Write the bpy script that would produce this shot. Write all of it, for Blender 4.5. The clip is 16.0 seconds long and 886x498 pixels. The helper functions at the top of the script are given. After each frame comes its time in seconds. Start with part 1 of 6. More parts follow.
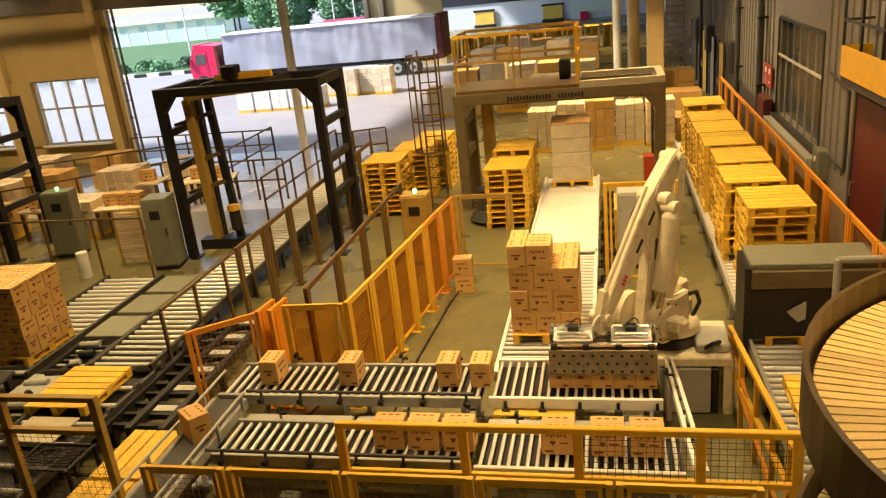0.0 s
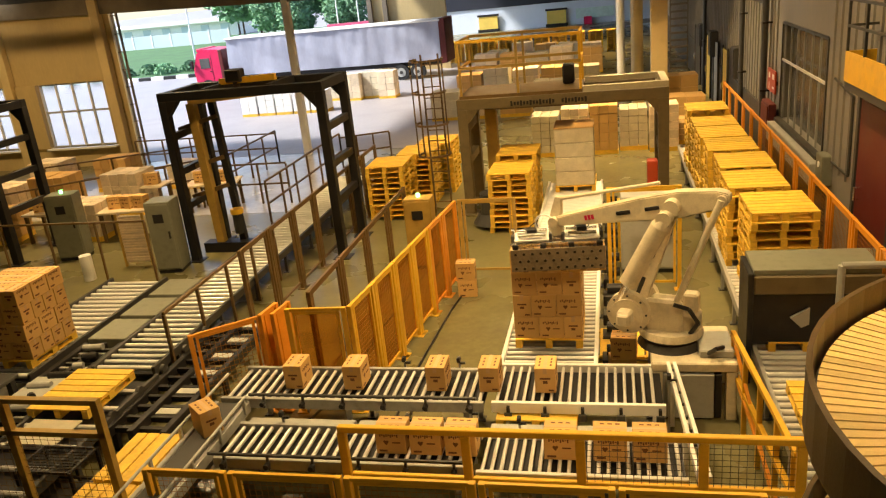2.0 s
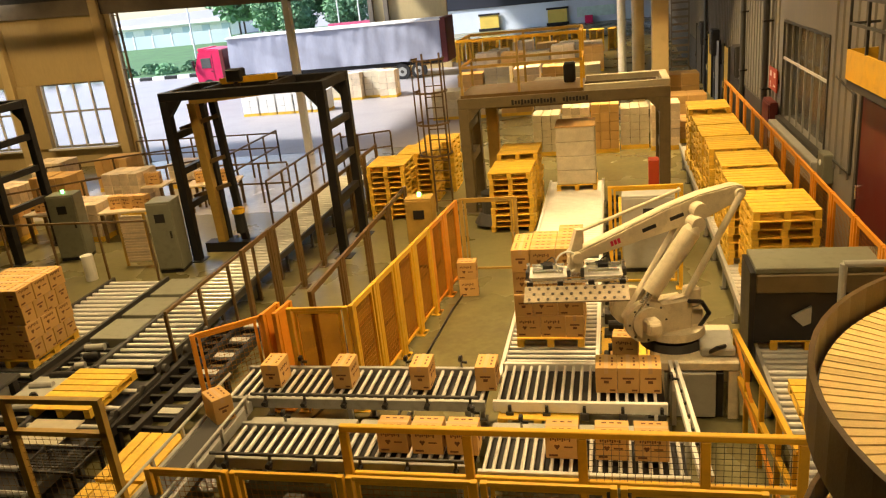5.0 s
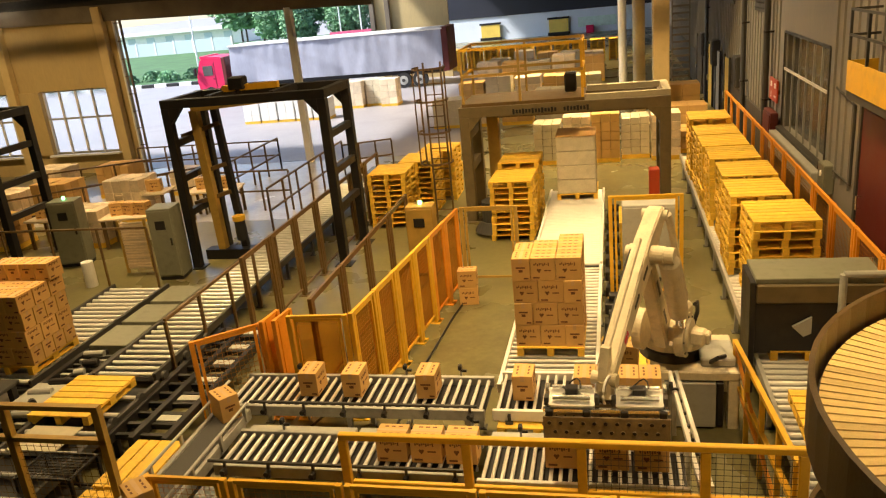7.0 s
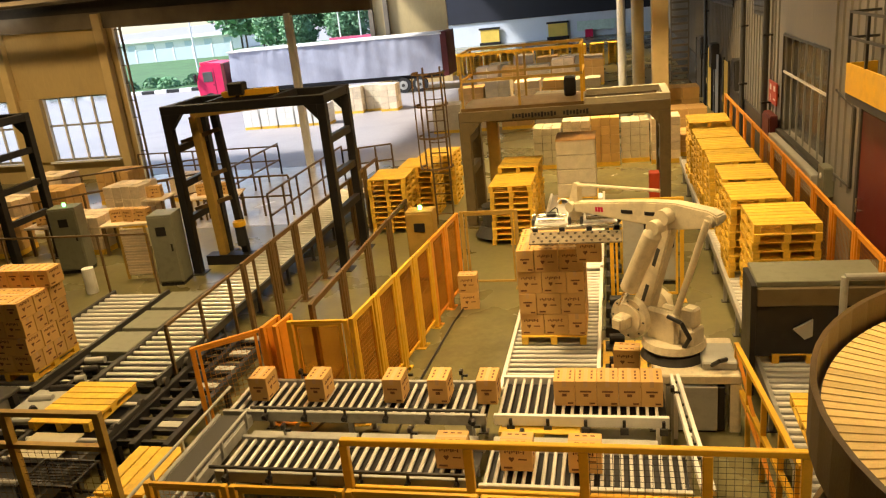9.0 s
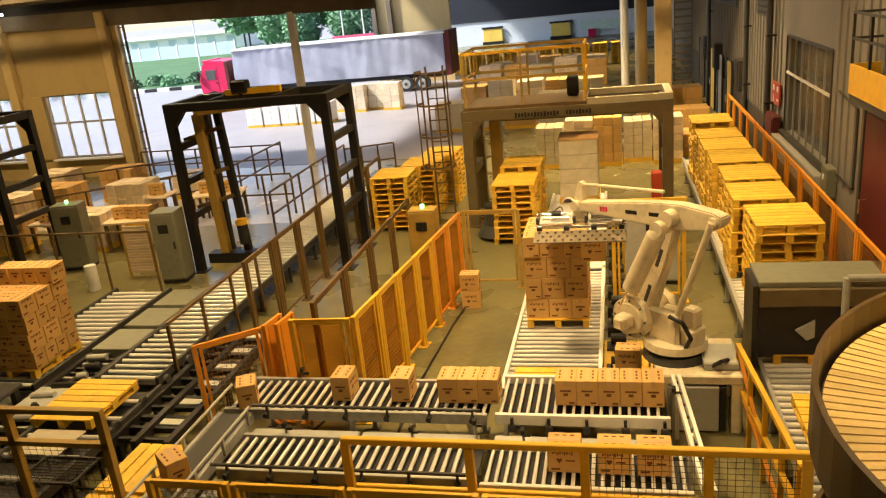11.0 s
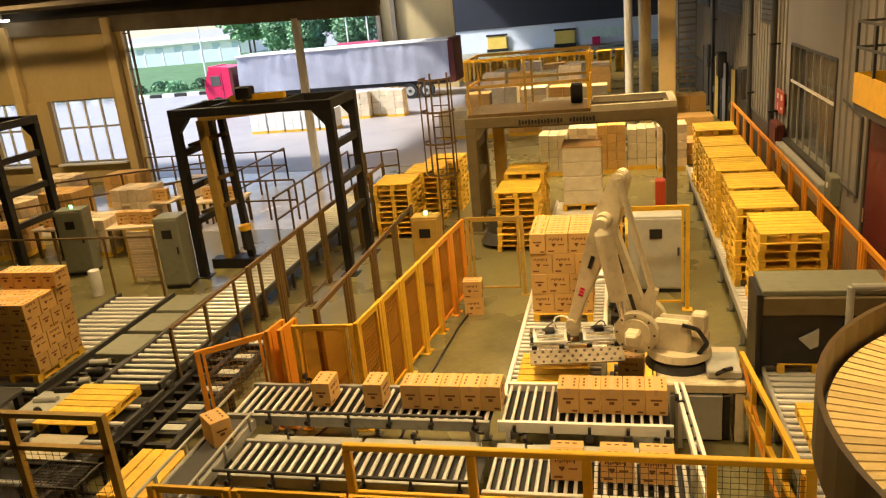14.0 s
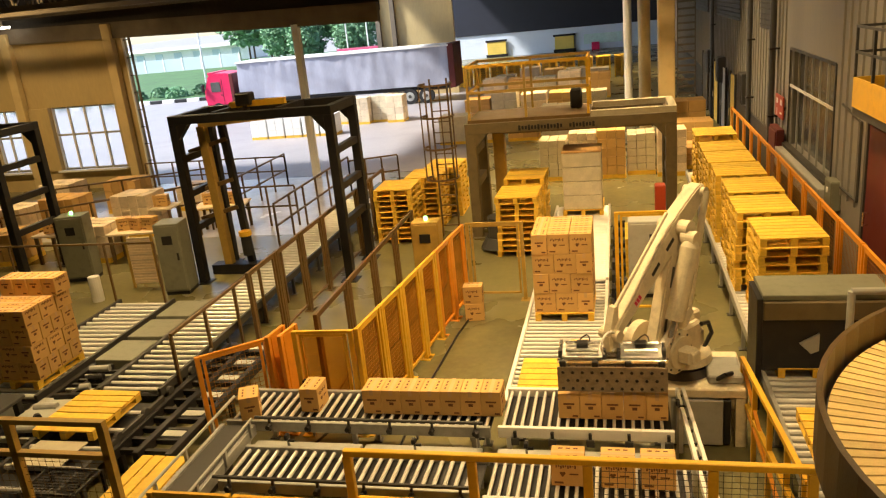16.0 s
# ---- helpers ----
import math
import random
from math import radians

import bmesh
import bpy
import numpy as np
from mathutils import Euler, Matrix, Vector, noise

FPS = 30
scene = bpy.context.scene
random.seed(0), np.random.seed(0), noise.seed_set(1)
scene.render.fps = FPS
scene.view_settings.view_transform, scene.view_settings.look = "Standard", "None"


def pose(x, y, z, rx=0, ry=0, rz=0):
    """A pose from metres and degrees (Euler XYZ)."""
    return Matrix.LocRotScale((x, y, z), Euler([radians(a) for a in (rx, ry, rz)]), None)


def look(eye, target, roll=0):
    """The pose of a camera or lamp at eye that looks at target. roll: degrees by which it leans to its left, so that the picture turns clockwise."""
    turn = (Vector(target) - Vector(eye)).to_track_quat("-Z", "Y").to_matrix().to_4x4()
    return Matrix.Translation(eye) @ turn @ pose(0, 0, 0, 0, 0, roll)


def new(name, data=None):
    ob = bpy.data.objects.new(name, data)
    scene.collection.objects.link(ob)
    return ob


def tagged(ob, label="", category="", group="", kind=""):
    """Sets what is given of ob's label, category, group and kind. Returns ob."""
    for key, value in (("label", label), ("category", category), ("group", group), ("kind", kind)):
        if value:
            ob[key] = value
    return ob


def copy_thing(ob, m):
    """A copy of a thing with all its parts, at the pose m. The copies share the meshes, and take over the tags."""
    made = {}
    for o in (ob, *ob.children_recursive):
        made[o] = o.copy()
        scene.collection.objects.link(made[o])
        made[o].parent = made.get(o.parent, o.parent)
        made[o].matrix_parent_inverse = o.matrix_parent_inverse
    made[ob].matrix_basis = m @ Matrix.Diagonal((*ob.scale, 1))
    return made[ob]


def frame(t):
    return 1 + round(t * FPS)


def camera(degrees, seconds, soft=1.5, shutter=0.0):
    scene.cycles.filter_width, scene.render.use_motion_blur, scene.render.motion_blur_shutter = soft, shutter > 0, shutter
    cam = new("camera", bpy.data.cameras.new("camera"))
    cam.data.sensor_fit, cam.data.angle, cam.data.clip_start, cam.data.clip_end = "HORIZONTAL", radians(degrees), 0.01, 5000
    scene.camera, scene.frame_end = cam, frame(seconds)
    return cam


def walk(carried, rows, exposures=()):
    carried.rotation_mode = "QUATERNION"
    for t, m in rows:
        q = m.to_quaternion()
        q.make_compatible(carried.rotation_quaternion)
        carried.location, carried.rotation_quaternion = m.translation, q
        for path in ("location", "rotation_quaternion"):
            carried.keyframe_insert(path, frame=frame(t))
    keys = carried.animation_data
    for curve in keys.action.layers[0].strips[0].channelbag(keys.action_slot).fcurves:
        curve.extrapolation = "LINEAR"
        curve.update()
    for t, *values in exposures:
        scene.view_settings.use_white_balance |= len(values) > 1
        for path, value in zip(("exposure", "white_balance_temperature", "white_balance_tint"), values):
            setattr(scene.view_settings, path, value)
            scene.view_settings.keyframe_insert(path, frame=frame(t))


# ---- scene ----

# ---- camera: a raised walkway over the packing hall, tripod-still but for a slow tilt ----
EYE = Vector((0.0, 0.0, 6.0))
TURNS = [(0.0, -13.199, 19.618, 6.054), (0.5, -13.213, 19.693, 6.025), (1.0, -13.231, 19.462, 5.905),
         (1.5, -13.249, 19.413, 5.824), (2.0, -13.397, 19.284, 5.912), (2.5, -13.524, 19.263, 5.942),
         (3.0, -13.477, 19.269, 6.036), (3.5, -13.446, 19.329, 6.052), (4.0, -13.430, 19.369, 6.012),
         (6.5, -13.651, 18.978, 6.097), (7.0, -13.466, 18.713, 5.734), (7.5, -13.625, 18.483, 5.741),
         (8.0, -13.596, 18.444, 5.886), (8.5, -13.540, 18.369, 5.975), (9.0, -13.467, 18.372, 6.032),
         (11.5, -13.647, 18.429, 5.780), (12.0, -13.628, 18.316, 5.887), (12.5, -13.636, 18.200, 5.765),
         (13.0, -13.787, 18.043, 5.559), (13.5, -13.674, 17.903, 5.444), (14.0, -13.824, 17.906, 5.576),
         (14.5, -13.815, 17.704, 5.392), (15.0, -13.870, 17.639, 5.446), (15.5, -13.906, 17.521, 5.717),
         (16.0, -13.792, 17.512, 5.694)]


def aim(turn, tilt, lean):
    a, b = radians(turn), radians(tilt)
    way = Vector((math.sin(a) * math.cos(b), math.cos(a) * math.cos(b), -math.sin(b)))
    return look(EYE, EYE + way, -lean)


cam = camera(59.64, 16.0, soft=1.2)
walk(cam, [(t, aim(a, b, c)) for t, a, b, c in TURNS], [(0.0, 1.4), (16.0, 1.4)])

# ---- light: cool daylight through the open side, warm lamps under the roof ----
world = bpy.data.worlds.new("sky")
scene.world = world
world.use_nodes = True
wn = world.node_tree
sky = wn.nodes.new("ShaderNodeTexSky")
sky.sky_type, sky.sun_disc = "NISHITA", False
sky.sun_elevation, sky.sun_rotation = radians(49), radians(-112)
wn.links.new(sky.outputs[0], wn.nodes["Background"].inputs[0])
wn.nodes["Background"].inputs[1].default_value = 0.15

sun = new("sun", bpy.data.lights.new("sun", "SUN"))
sun.data.energy, sun.data.angle, sun.data.color = 3.7, radians(6), (1.0, 0.96, 0.9)
sun.matrix_world = look((-82, 23, 75), (-22, 48, 0))

WARM = (1.0, 0.68, 0.3)
# the lamps at x < -15 and y 25.8 are added to brighten wall and columns
LAMPS = [(-2.4, 10.2, 150), (-9.3, 10.6, 125), (1.3, 13.2, 112), (-4.5, 16.5, 125), (-12.5, 17.5, 125), (1.0, 20.5, 110), (-4.0, 26.0, 260), (-3.0, 40.0, 620), (-20.5, 21.5, 200), (-3.0, 58.0, 560), (1.6, 5.6, 75), (-26.0, 21.5, 130), (0.4, 25.8, 260)]
for lx, ly, le in LAMPS:
    lamp = new("hall_light", bpy.data.lights.new("hall_light", "AREA"))
    lamp.data.shape, lamp.data.size, lamp.data.spread = "DISK", 0.6, radians(165 if lx < -15 else 125)
    lamp.data.energy, lamp.data.color = le, WARM
    lamp.matrix_world = pose(lx, ly, 8.28)


# ---- materials ----
def mat(name, color, rough=0.6, metal=0.0, var=0.15, scale=4.0, fine=60.0, bump=0.1, dirt=0.0, dirt_color=(0.05, 0.04, 0.03), per=0.0, stretch=(1, 1, 1), spec=0.4):
    m = bpy.data.materials.new(name)
    m.use_nodes = True
    t = m.node_tree
    b = t.nodes["Principled BSDF"]
    b.inputs["Roughness"].default_value, b.inputs["Metallic"].default_value = rough, metal
    b.inputs["Specular IOR Level"].default_value = spec
    co = t.nodes.new("ShaderNodeTexCoord")
    mp = t.nodes.new("ShaderNodeMapping")
    mp.inputs["Scale"].default_value = stretch
    info = t.nodes.new("ShaderNodeObjectInfo")
    add = t.nodes.new("ShaderNodeVectorMath")
    add.operation = "ADD"
    sc = t.nodes.new("ShaderNodeVectorMath")
    sc.operation = "SCALE"
    sc.inputs[3].default_value = 17.0
    cb = t.nodes.new("ShaderNodeCombineXYZ")
    for i in range(3):
        t.links.new(info.outputs["Random"], cb.inputs[i])
    t.links.new(cb.outputs[0], sc.inputs[0])
    t.links.new(co.outputs["Object"], mp.inputs[0])
    t.links.new(mp.outputs[0], add.inputs[0])
    t.links.new(sc.outputs[0], add.inputs[1])
    n1, n2 = t.nodes.new("ShaderNodeTexNoise"), t.nodes.new("ShaderNodeTexNoise")
    for n, s in ((n1, scale), (n2, fine)):
        n.inputs["Scale"].default_value, n.inputs["Detail"].default_value = s, 4
        t.links.new(add.outputs[0], n.inputs["Vector"])
    r = t.nodes.new("ShaderNodeValToRGB")
    lo, hi = [c * (1 - var) for c in color], [min(1, c * (1 + var)) for c in color]
    r.color_ramp.elements[0].color, r.color_ramp.elements[1].color = (*lo, 1), (*hi, 1)
    r.color_ramp.elements[0].position, r.color_ramp.elements[1].position = 0.3, 0.7
    mix = t.nodes.new("ShaderNodeMath")
    mix.operation = "MULTIPLY_ADD"
    mix.inputs[1].default_value, mix.inputs[2].default_value = 0.6, 0.0
    half = t.nodes.new("ShaderNodeMath")
    half.operation = "MULTIPLY"
    half.inputs[1].default_value = 0.4
    t.links.new(n1.outputs[0], mix.inputs[0])
    t.links.new(n2.outputs[0], half.inputs[0])
    t.links.new(half.outputs[0], mix.inputs[2])
    t.links.new(mix.outputs[0], r.inputs[0])
    out = r.outputs[0]
    if per:
        hsv = t.nodes.new("ShaderNodeHueSaturation")
        mr = t.nodes.new("ShaderNodeMapRange")
        mr.inputs[3].default_value, mr.inputs[4].default_value = 1 - per, 1 + per
        t.links.new(info.outputs["Random"], mr.inputs[0])
        t.links.new(mr.outputs[0], hsv.inputs["Value"])
        t.links.new(out, hsv.inputs["Color"])
        out = hsv.outputs[0]
    if dirt:
        n3 = t.nodes.new("ShaderNodeTexNoise")
        n3.inputs["Scale"].default_value, n3.inputs["Detail"].default_value = scale * 2.3, 6
        t.links.new(add.outputs[0], n3.inputs["Vector"])
        mr3 = t.nodes.new("ShaderNodeMapRange")
        mr3.inputs[1].default_value, mr3.inputs[2].default_value = 0.5, 0.75
        mr3.inputs[4].default_value = dirt
        t.links.new(n3.outputs[0], mr3.inputs[0])
        mx = t.nodes.new("ShaderNodeMix")
        mx.data_type = "RGBA"
        mx.inputs[7].default_value = (*dirt_color, 1)
        t.links.new(mr3.outputs[0], mx.inputs[0])
        t.links.new(out, mx.inputs[6])
        out = mx.outputs[2]
    t.links.new(out, b.inputs["Base Color"])
    bp = t.nodes.new("ShaderNodeBump")
    bp.inputs["Strength"].default_value, bp.inputs["Distance"].default_value = bump, 0.01
    t.links.new(n2.outputs[0], bp.inputs["Height"])
    t.links.new(bp.outputs[0], b.inputs["Normal"])
    rr = t.nodes.new("ShaderNodeMapRange")
    rr.inputs[3].default_value, rr.inputs[4].default_value = max(0.03, rough - 0.12), min(1, rough + 0.12)
    t.links.new(n1.outputs[0], rr.inputs[0])
    t.links.new(rr.outputs[0], b.inputs["Roughness"])
    return m


def glow(name, color, power):
    m = bpy.data.materials.new(name)
    m.use_nodes = True
    b = m.node_tree.nodes["Principled BSDF"]
    b.inputs["Base Color"].default_value = (*color, 1)
    b.inputs["Emission Color"].default_value, b.inputs["Emission Strength"].default_value = (*color, 1), power
    return m


M_FLOOR = mat("green_floor", (0.165, 0.148, 0.066), 0.28, var=0.22, scale=0.5, fine=9, bump=0.03, dirt=0.45, dirt_color=(0.1, 0.085, 0.055))
M_APRON = mat("yard_concrete", (0.27, 0.25, 0.255), 0.5, var=0.15, scale=0.25, fine=8, bump=0.05, dirt=0.4, dirt_color=(0.17, 0.16, 0.165))
# polished floor, paled so that its colour carries the sky's reflection
M_INNER = mat("daylit_concrete", (0.48, 0.46, 0.45), 0.22, var=0.18, scale=0.6, fine=9, bump=0.03, dirt=0.35, dirt_color=(0.28, 0.26, 0.24))
M_GRASS = mat("lawn", (0.06, 0.13, 0.05), 0.9, var=0.4, scale=0.6, fine=14, bump=0.5)
M_OCHRE = mat("ochre_paint", (0.42, 0.27, 0.06), 0.5, var=0.15, scale=4, dirt=0.3, dirt_color=(0.2, 0.12, 0.03))
M_GANTRY = mat("olive_grey_paint", (0.15, 0.115, 0.06), 0.5, var=0.15, scale=3, dirt=0.25)
M_CLAMP = mat("worn_clamp_steel", (0.27, 0.22, 0.15), 0.4, 0.3, var=0.25, scale=6, dirt=0.4)
M_PALE = mat("pale_steel_paint", (0.5, 0.45, 0.33), 0.5, var=0.1, scale=3, dirt=0.2, dirt_color=(0.25, 0.2, 0.13))
M_DARKGLASS = mat("dark_window_glass", (0.09, 0.09, 0.085), 0.2, var=0.3, scale=1.2, fine=8)
# leaf green lightened: distance haze is mixed into the colour
M_LEAF = mat("leaves", (0.16, 0.3, 0.16), 0.7, var=0.5, scale=0.5, fine=6, bump=0.4, per=0.3)
M_TRUNK = mat("bark", (0.12, 0.08, 0.05), 0.9, var=0.3, scale=3, fine=30)
M_CARD = mat("cardboard", (0.62, 0.385, 0.135), 0.75, var=0.08, scale=5, fine=90, bump=0.05, per=0.1)
M_PRINT = mat("print", (0.16, 0.07, 0.03), 0.7, var=0.1, scale=8)
M_TAPE = mat("tape", (0.56, 0.36, 0.17), 0.35, var=0.06, scale=9)
M_WOOD = mat("yellow_painted_wood", (0.78, 0.5, 0.055), 0.6, var=0.2, scale=3, fine=26, bump=0.25, dirt=0.35, dirt_color=(0.35, 0.2, 0.04), per=0.12)
M_YEL = mat("yellow_paint", (0.74, 0.43, 0.03), 0.42, var=0.1, scale=3, fine=40, bump=0.04, dirt=0.25, dirt_color=(0.35, 0.18, 0.03))
M_ORA = mat("orange_paint", (0.72, 0.29, 0.025), 0.45, var=0.1, scale=3, fine=40, bump=0.04, dirt=0.2, dirt_color=(0.3, 0.12, 0.02))
M_WIRE = mat("fence_wire", (0.3, 0.13, 0.02), 0.5, var=0.1)
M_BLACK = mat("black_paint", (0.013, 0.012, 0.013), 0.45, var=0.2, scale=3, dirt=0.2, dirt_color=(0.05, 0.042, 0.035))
M_BROWN = mat("brown_paint", (0.14, 0.085, 0.032), 0.5, var=0.2, scale=4, dirt=0.3)
M_RIM = mat("dark_bronze_paint", (0.11, 0.07, 0.03), 0.4, var=0.2, scale=3, dirt=0.3)
M_STEEL = mat("roller_steel", (0.7, 0.69, 0.66), 0.34, 0.3, var=0.08, scale=6, fine=80, bump=0.05, dirt=0.12, dirt_color=(0.5, 0.45, 0.38))
M_ALU = mat("conveyor_frame", (0.42, 0.42, 0.4), 0.45, 0.3, var=0.12, scale=4, dirt=0.35, dirt_color=(0.2, 0.18, 0.15))
M_GREY = mat("grey_paint", (0.4, 0.4, 0.37), 0.5, var=0.1, scale=3, dirt=0.25, dirt_color=(0.2, 0.18, 0.14))
M_CAB = mat("cabinet_paint", (0.2, 0.2, 0.15), 0.45, var=0.1, scale=3, dirt=0.25)
M_DGREY = mat("dark_grey_paint", (0.05, 0.048, 0.045), 0.5, var=0.2, scale=3, dirt=0.2)
M_RUBBER = mat("black_rubber", (0.02, 0.02, 0.02), 0.7, var=0.2)
M_ROBOT = mat("ivory_robot_paint", (0.68, 0.6, 0.43), 0.45, var=0.14, scale=4, fine=50, bump=0.05, dirt=0.4, dirt_color=(0.35, 0.3, 0.22))
M_CHROME = mat("bright_metal", (0.85, 0.85, 0.83), 0.22, 0.9, var=0.1, scale=9, dirt=0.2, dirt_color=(0.2, 0.2, 0.2))
M_WHITE = mat("white_paint", (0.8, 0.79, 0.76), 0.5, var=0.06, scale=3, dirt=0.15, dirt_color=(0.5, 0.48, 0.44))
M_WALL = mat("cream_cladding", (0.5, 0.38, 0.18), 0.6, var=0.1, scale=0.8, fine=12, bump=0.05, dirt=0.2, dirt_color=(0.3, 0.24, 0.16), stretch=(1, 1, 0.3))
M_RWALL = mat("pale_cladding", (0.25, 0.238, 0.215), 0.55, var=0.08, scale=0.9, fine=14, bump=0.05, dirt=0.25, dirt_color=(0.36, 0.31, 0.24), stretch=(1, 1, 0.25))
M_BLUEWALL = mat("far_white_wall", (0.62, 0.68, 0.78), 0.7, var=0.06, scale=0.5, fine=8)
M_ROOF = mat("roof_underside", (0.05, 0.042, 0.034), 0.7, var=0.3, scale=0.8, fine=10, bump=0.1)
M_STEELWORK = mat("roof_steel", (0.16, 0.13, 0.095), 0.6, var=0.25, scale=2)
M_COL = mat("tan_column", (0.62, 0.48, 0.24), 0.55, var=0.1, scale=1.5, dirt=0.2, dirt_color=(0.35, 0.25, 0.12))
M_TARP = mat("silver_tarp", (0.34, 0.35, 0.42), 0.38, var=0.1, scale=1.2, fine=8, bump=0.2, dirt=0.15, dirt_color=(0.28, 0.29, 0.34), stretch=(1, 1, 0.4))
M_RED = mat("red_paint", (0.6, 0.02, 0.09), 0.35, var=0.1, scale=2)
M_MAROON = mat("maroon_paint", (0.11, 0.018, 0.015), 0.5, var=0.2, scale=2)
M_FIRE = mat("fire_red_paint", (0.4, 0.05, 0.02), 0.45, var=0.12, scale=2, dirt=0.15)
M_PINKBAND = mat("pink_board", (0.6, 0.1, 0.2), 0.6)
M_FILM = mat("stretch_film", (0.62, 0.56, 0.42), 0.2, var=0.15, scale=4, fine=30, bump=0.3)
M_SLAT = mat("slat_wood", (0.72, 0.53, 0.21), 0.5, var=0.14, scale=5, fine=40, bump=0.15, per=0.14, stretch=(1, 6, 1))
M_BAG = mat("pale_goods", (0.75, 0.62, 0.45), 0.6, var=0.2, scale=3, fine=20, bump=0.2, per=0.2)
M_DARKBAND = mat("navy_board", (0.02, 0.022, 0.035), 0.6, var=0.2, scale=1)
M_GREENPLATE = mat("pale_green_board", (0.55, 0.7, 0.66), 0.6)
M_YDOOR = mat("yellow_door", (0.7, 0.5, 0.1), 0.55, var=0.15, scale=1)
# pale blue-grey for far walls and windows, with the haze painted in
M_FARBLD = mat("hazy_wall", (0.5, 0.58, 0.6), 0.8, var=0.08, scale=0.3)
M_LAMP = glow("lamp_glow", (1.0, 0.9, 0.7), 6.0)
M_GREENLED = glow("green_led", (0.2, 1.0, 0.3), 3.0)
M_GLASS = bpy.data.materials.new("window_glass")
M_GLASS.use_nodes = True
_g = M_GLASS.node_tree.nodes["Principled BSDF"]
_g.inputs["Base Color"].default_value = (0.97, 0.99, 1.0, 1)
_g.inputs["Transmission Weight"].default_value, _g.inputs["Roughness"].default_value = 1.0, 0.25
_g.inputs["IOR"].default_value = 1.05


M_AMBER = mat("amber_acrylic", (0.55, 0.28, 0.03), 0.25, var=0.1, scale=2)
_t = M_AMBER.node_tree
_tr = _t.nodes.new("ShaderNodeBsdfTransparent")
_tr.inputs[0].default_value = (0.94, 0.69, 0.3, 1)
_mx = _t.nodes.new("ShaderNodeMixShader")
_mx.inputs[0].default_value = 0.16
_t.links.new(_tr.outputs[0], _mx.inputs[1])
_t.links.new(_t.nodes["Principled BSDF"].outputs[0], _mx.inputs[2])
_t.links.new(_mx.outputs[0], _t.nodes["Material Output"].inputs[0])


# ---- building helpers ----
def part(name, bm, material, parent=None, label=""):
    me = bpy.data.meshes.new(name)
    bm.to_mesh(me)
    bm.free()
    me.materials.append(material)
    ob = new(name, me)
    if parent:
        ob.parent = parent
    return tagged(ob, label)


def share(name, ob, m, parent=None):
    """Another object on the mesh of ob."""
    o = new(name, ob.data)
    o.parent = parent
    o.matrix_basis = m
    return o


def thing(name, m, label, category, group="", kind=""):
    return_ob = new(name)
    return_ob.empty_display_size = 0.2
    return_ob.matrix_basis = m
    return tagged(return_ob, label, category, group, kind)


def box(bm, c, s, m=None, bevel=0.0):
    r = bmesh.ops.create_cube(bm, size=1.0, matrix=Matrix.Translation(c) @ Matrix.Diagonal((*s, 1)))
    vs = r["verts"]
    if bevel:
        es = list({e for v in vs for e in v.link_edges})
        r2 = bmesh.ops.bevel(bm, geom=es, offset=bevel, segments=1, affect="EDGES")
        vs = list({v for f in r2["faces"] for v in f.verts} | {v for v in vs if v.is_valid})
    if m is not None:
        bmesh.ops.transform(bm, matrix=m, verts=vs)
    return bm


def span(bm, lo, hi, bevel=0.0):
    c = [(a + b) / 2 for a, b in zip(lo, hi)]
    return box(bm, c, [abs(b - a) for a, b in zip(lo, hi)], bevel=bevel)


def bar(bm, p, q, w, d=None):
    """A square bar from p to q."""
    p, q = Vector(p), Vector(q)
    m = Matrix.Translation((p + q) / 2) @ (q - p).to_track_quat("Z", "Y").to_matrix().to_4x4()
    bmesh.ops.create_cube(bm, size=1.0, matrix=m @ Matrix.Diagonal((w, d or w, (q - p).length, 1)))
    return bm


def rod(bm, p, q, r, n=10, r2=None, caps=True):
    p, q = Vector(p), Vector(q)
    m = Matrix.Translation((p + q) / 2) @ (q - p).to_track_quat("Z", "Y").to_matrix().to_4x4()
    bmesh.ops.create_cone(bm, cap_ends=caps, segments=n, radius1=r, radius2=r if r2 is None else r2, depth=(q - p).length, matrix=m)
    return bm


def tube(bm, pts, r, n=8):
    """One bent tube along the points."""
    pts = [Vector(p) for p in pts]
    rings = []
    for i, p in enumerate(pts):
        d = (pts[min(i + 1, len(pts) - 1)] - pts[max(i - 1, 0)]).to_track_quat("Z", "Y")
        rings.append([bm.verts.new(p + d @ Vector((r * math.cos(2 * math.pi * k / n), r * math.sin(2 * math.pi * k / n), 0))) for k in range(n)])
    for a, b in zip(rings, rings[1:]):
        for k in range(n):
            bm.faces.new((a[k], a[(k + 1) % n], b[(k + 1) % n], b[k]))
    bm.faces.new(rings[0][::-1])
    bm.faces.new(rings[-1])
    bmesh.ops.recalc_face_normals(bm, faces=bm.faces)
    return bm


def prism(bm, outline, y0, y1):
    """An outline of (x, z) drawn out from y0 to y1."""
    a = [bm.verts.new((x, y0, z)) for x, z in outline]
    b = [bm.verts.new((x, y1, z)) for x, z in outline]
    n = len(a)
    bm.faces.new(a[::-1])
    bm.faces.new(b)
    for i in range(n):
        bm.faces.new((a[i], a[(i + 1) % n], b[(i + 1) % n], b[i]))
    bmesh.ops.recalc_face_normals(bm, faces=bm.faces)
    return bm


def B():
    return bmesh.new()


def one(name, lo, hi, material, label, category, kind="", bevel=0.0):
    return tagged(part(name, span(B(), lo, hi, bevel), material), label, category, "", kind)


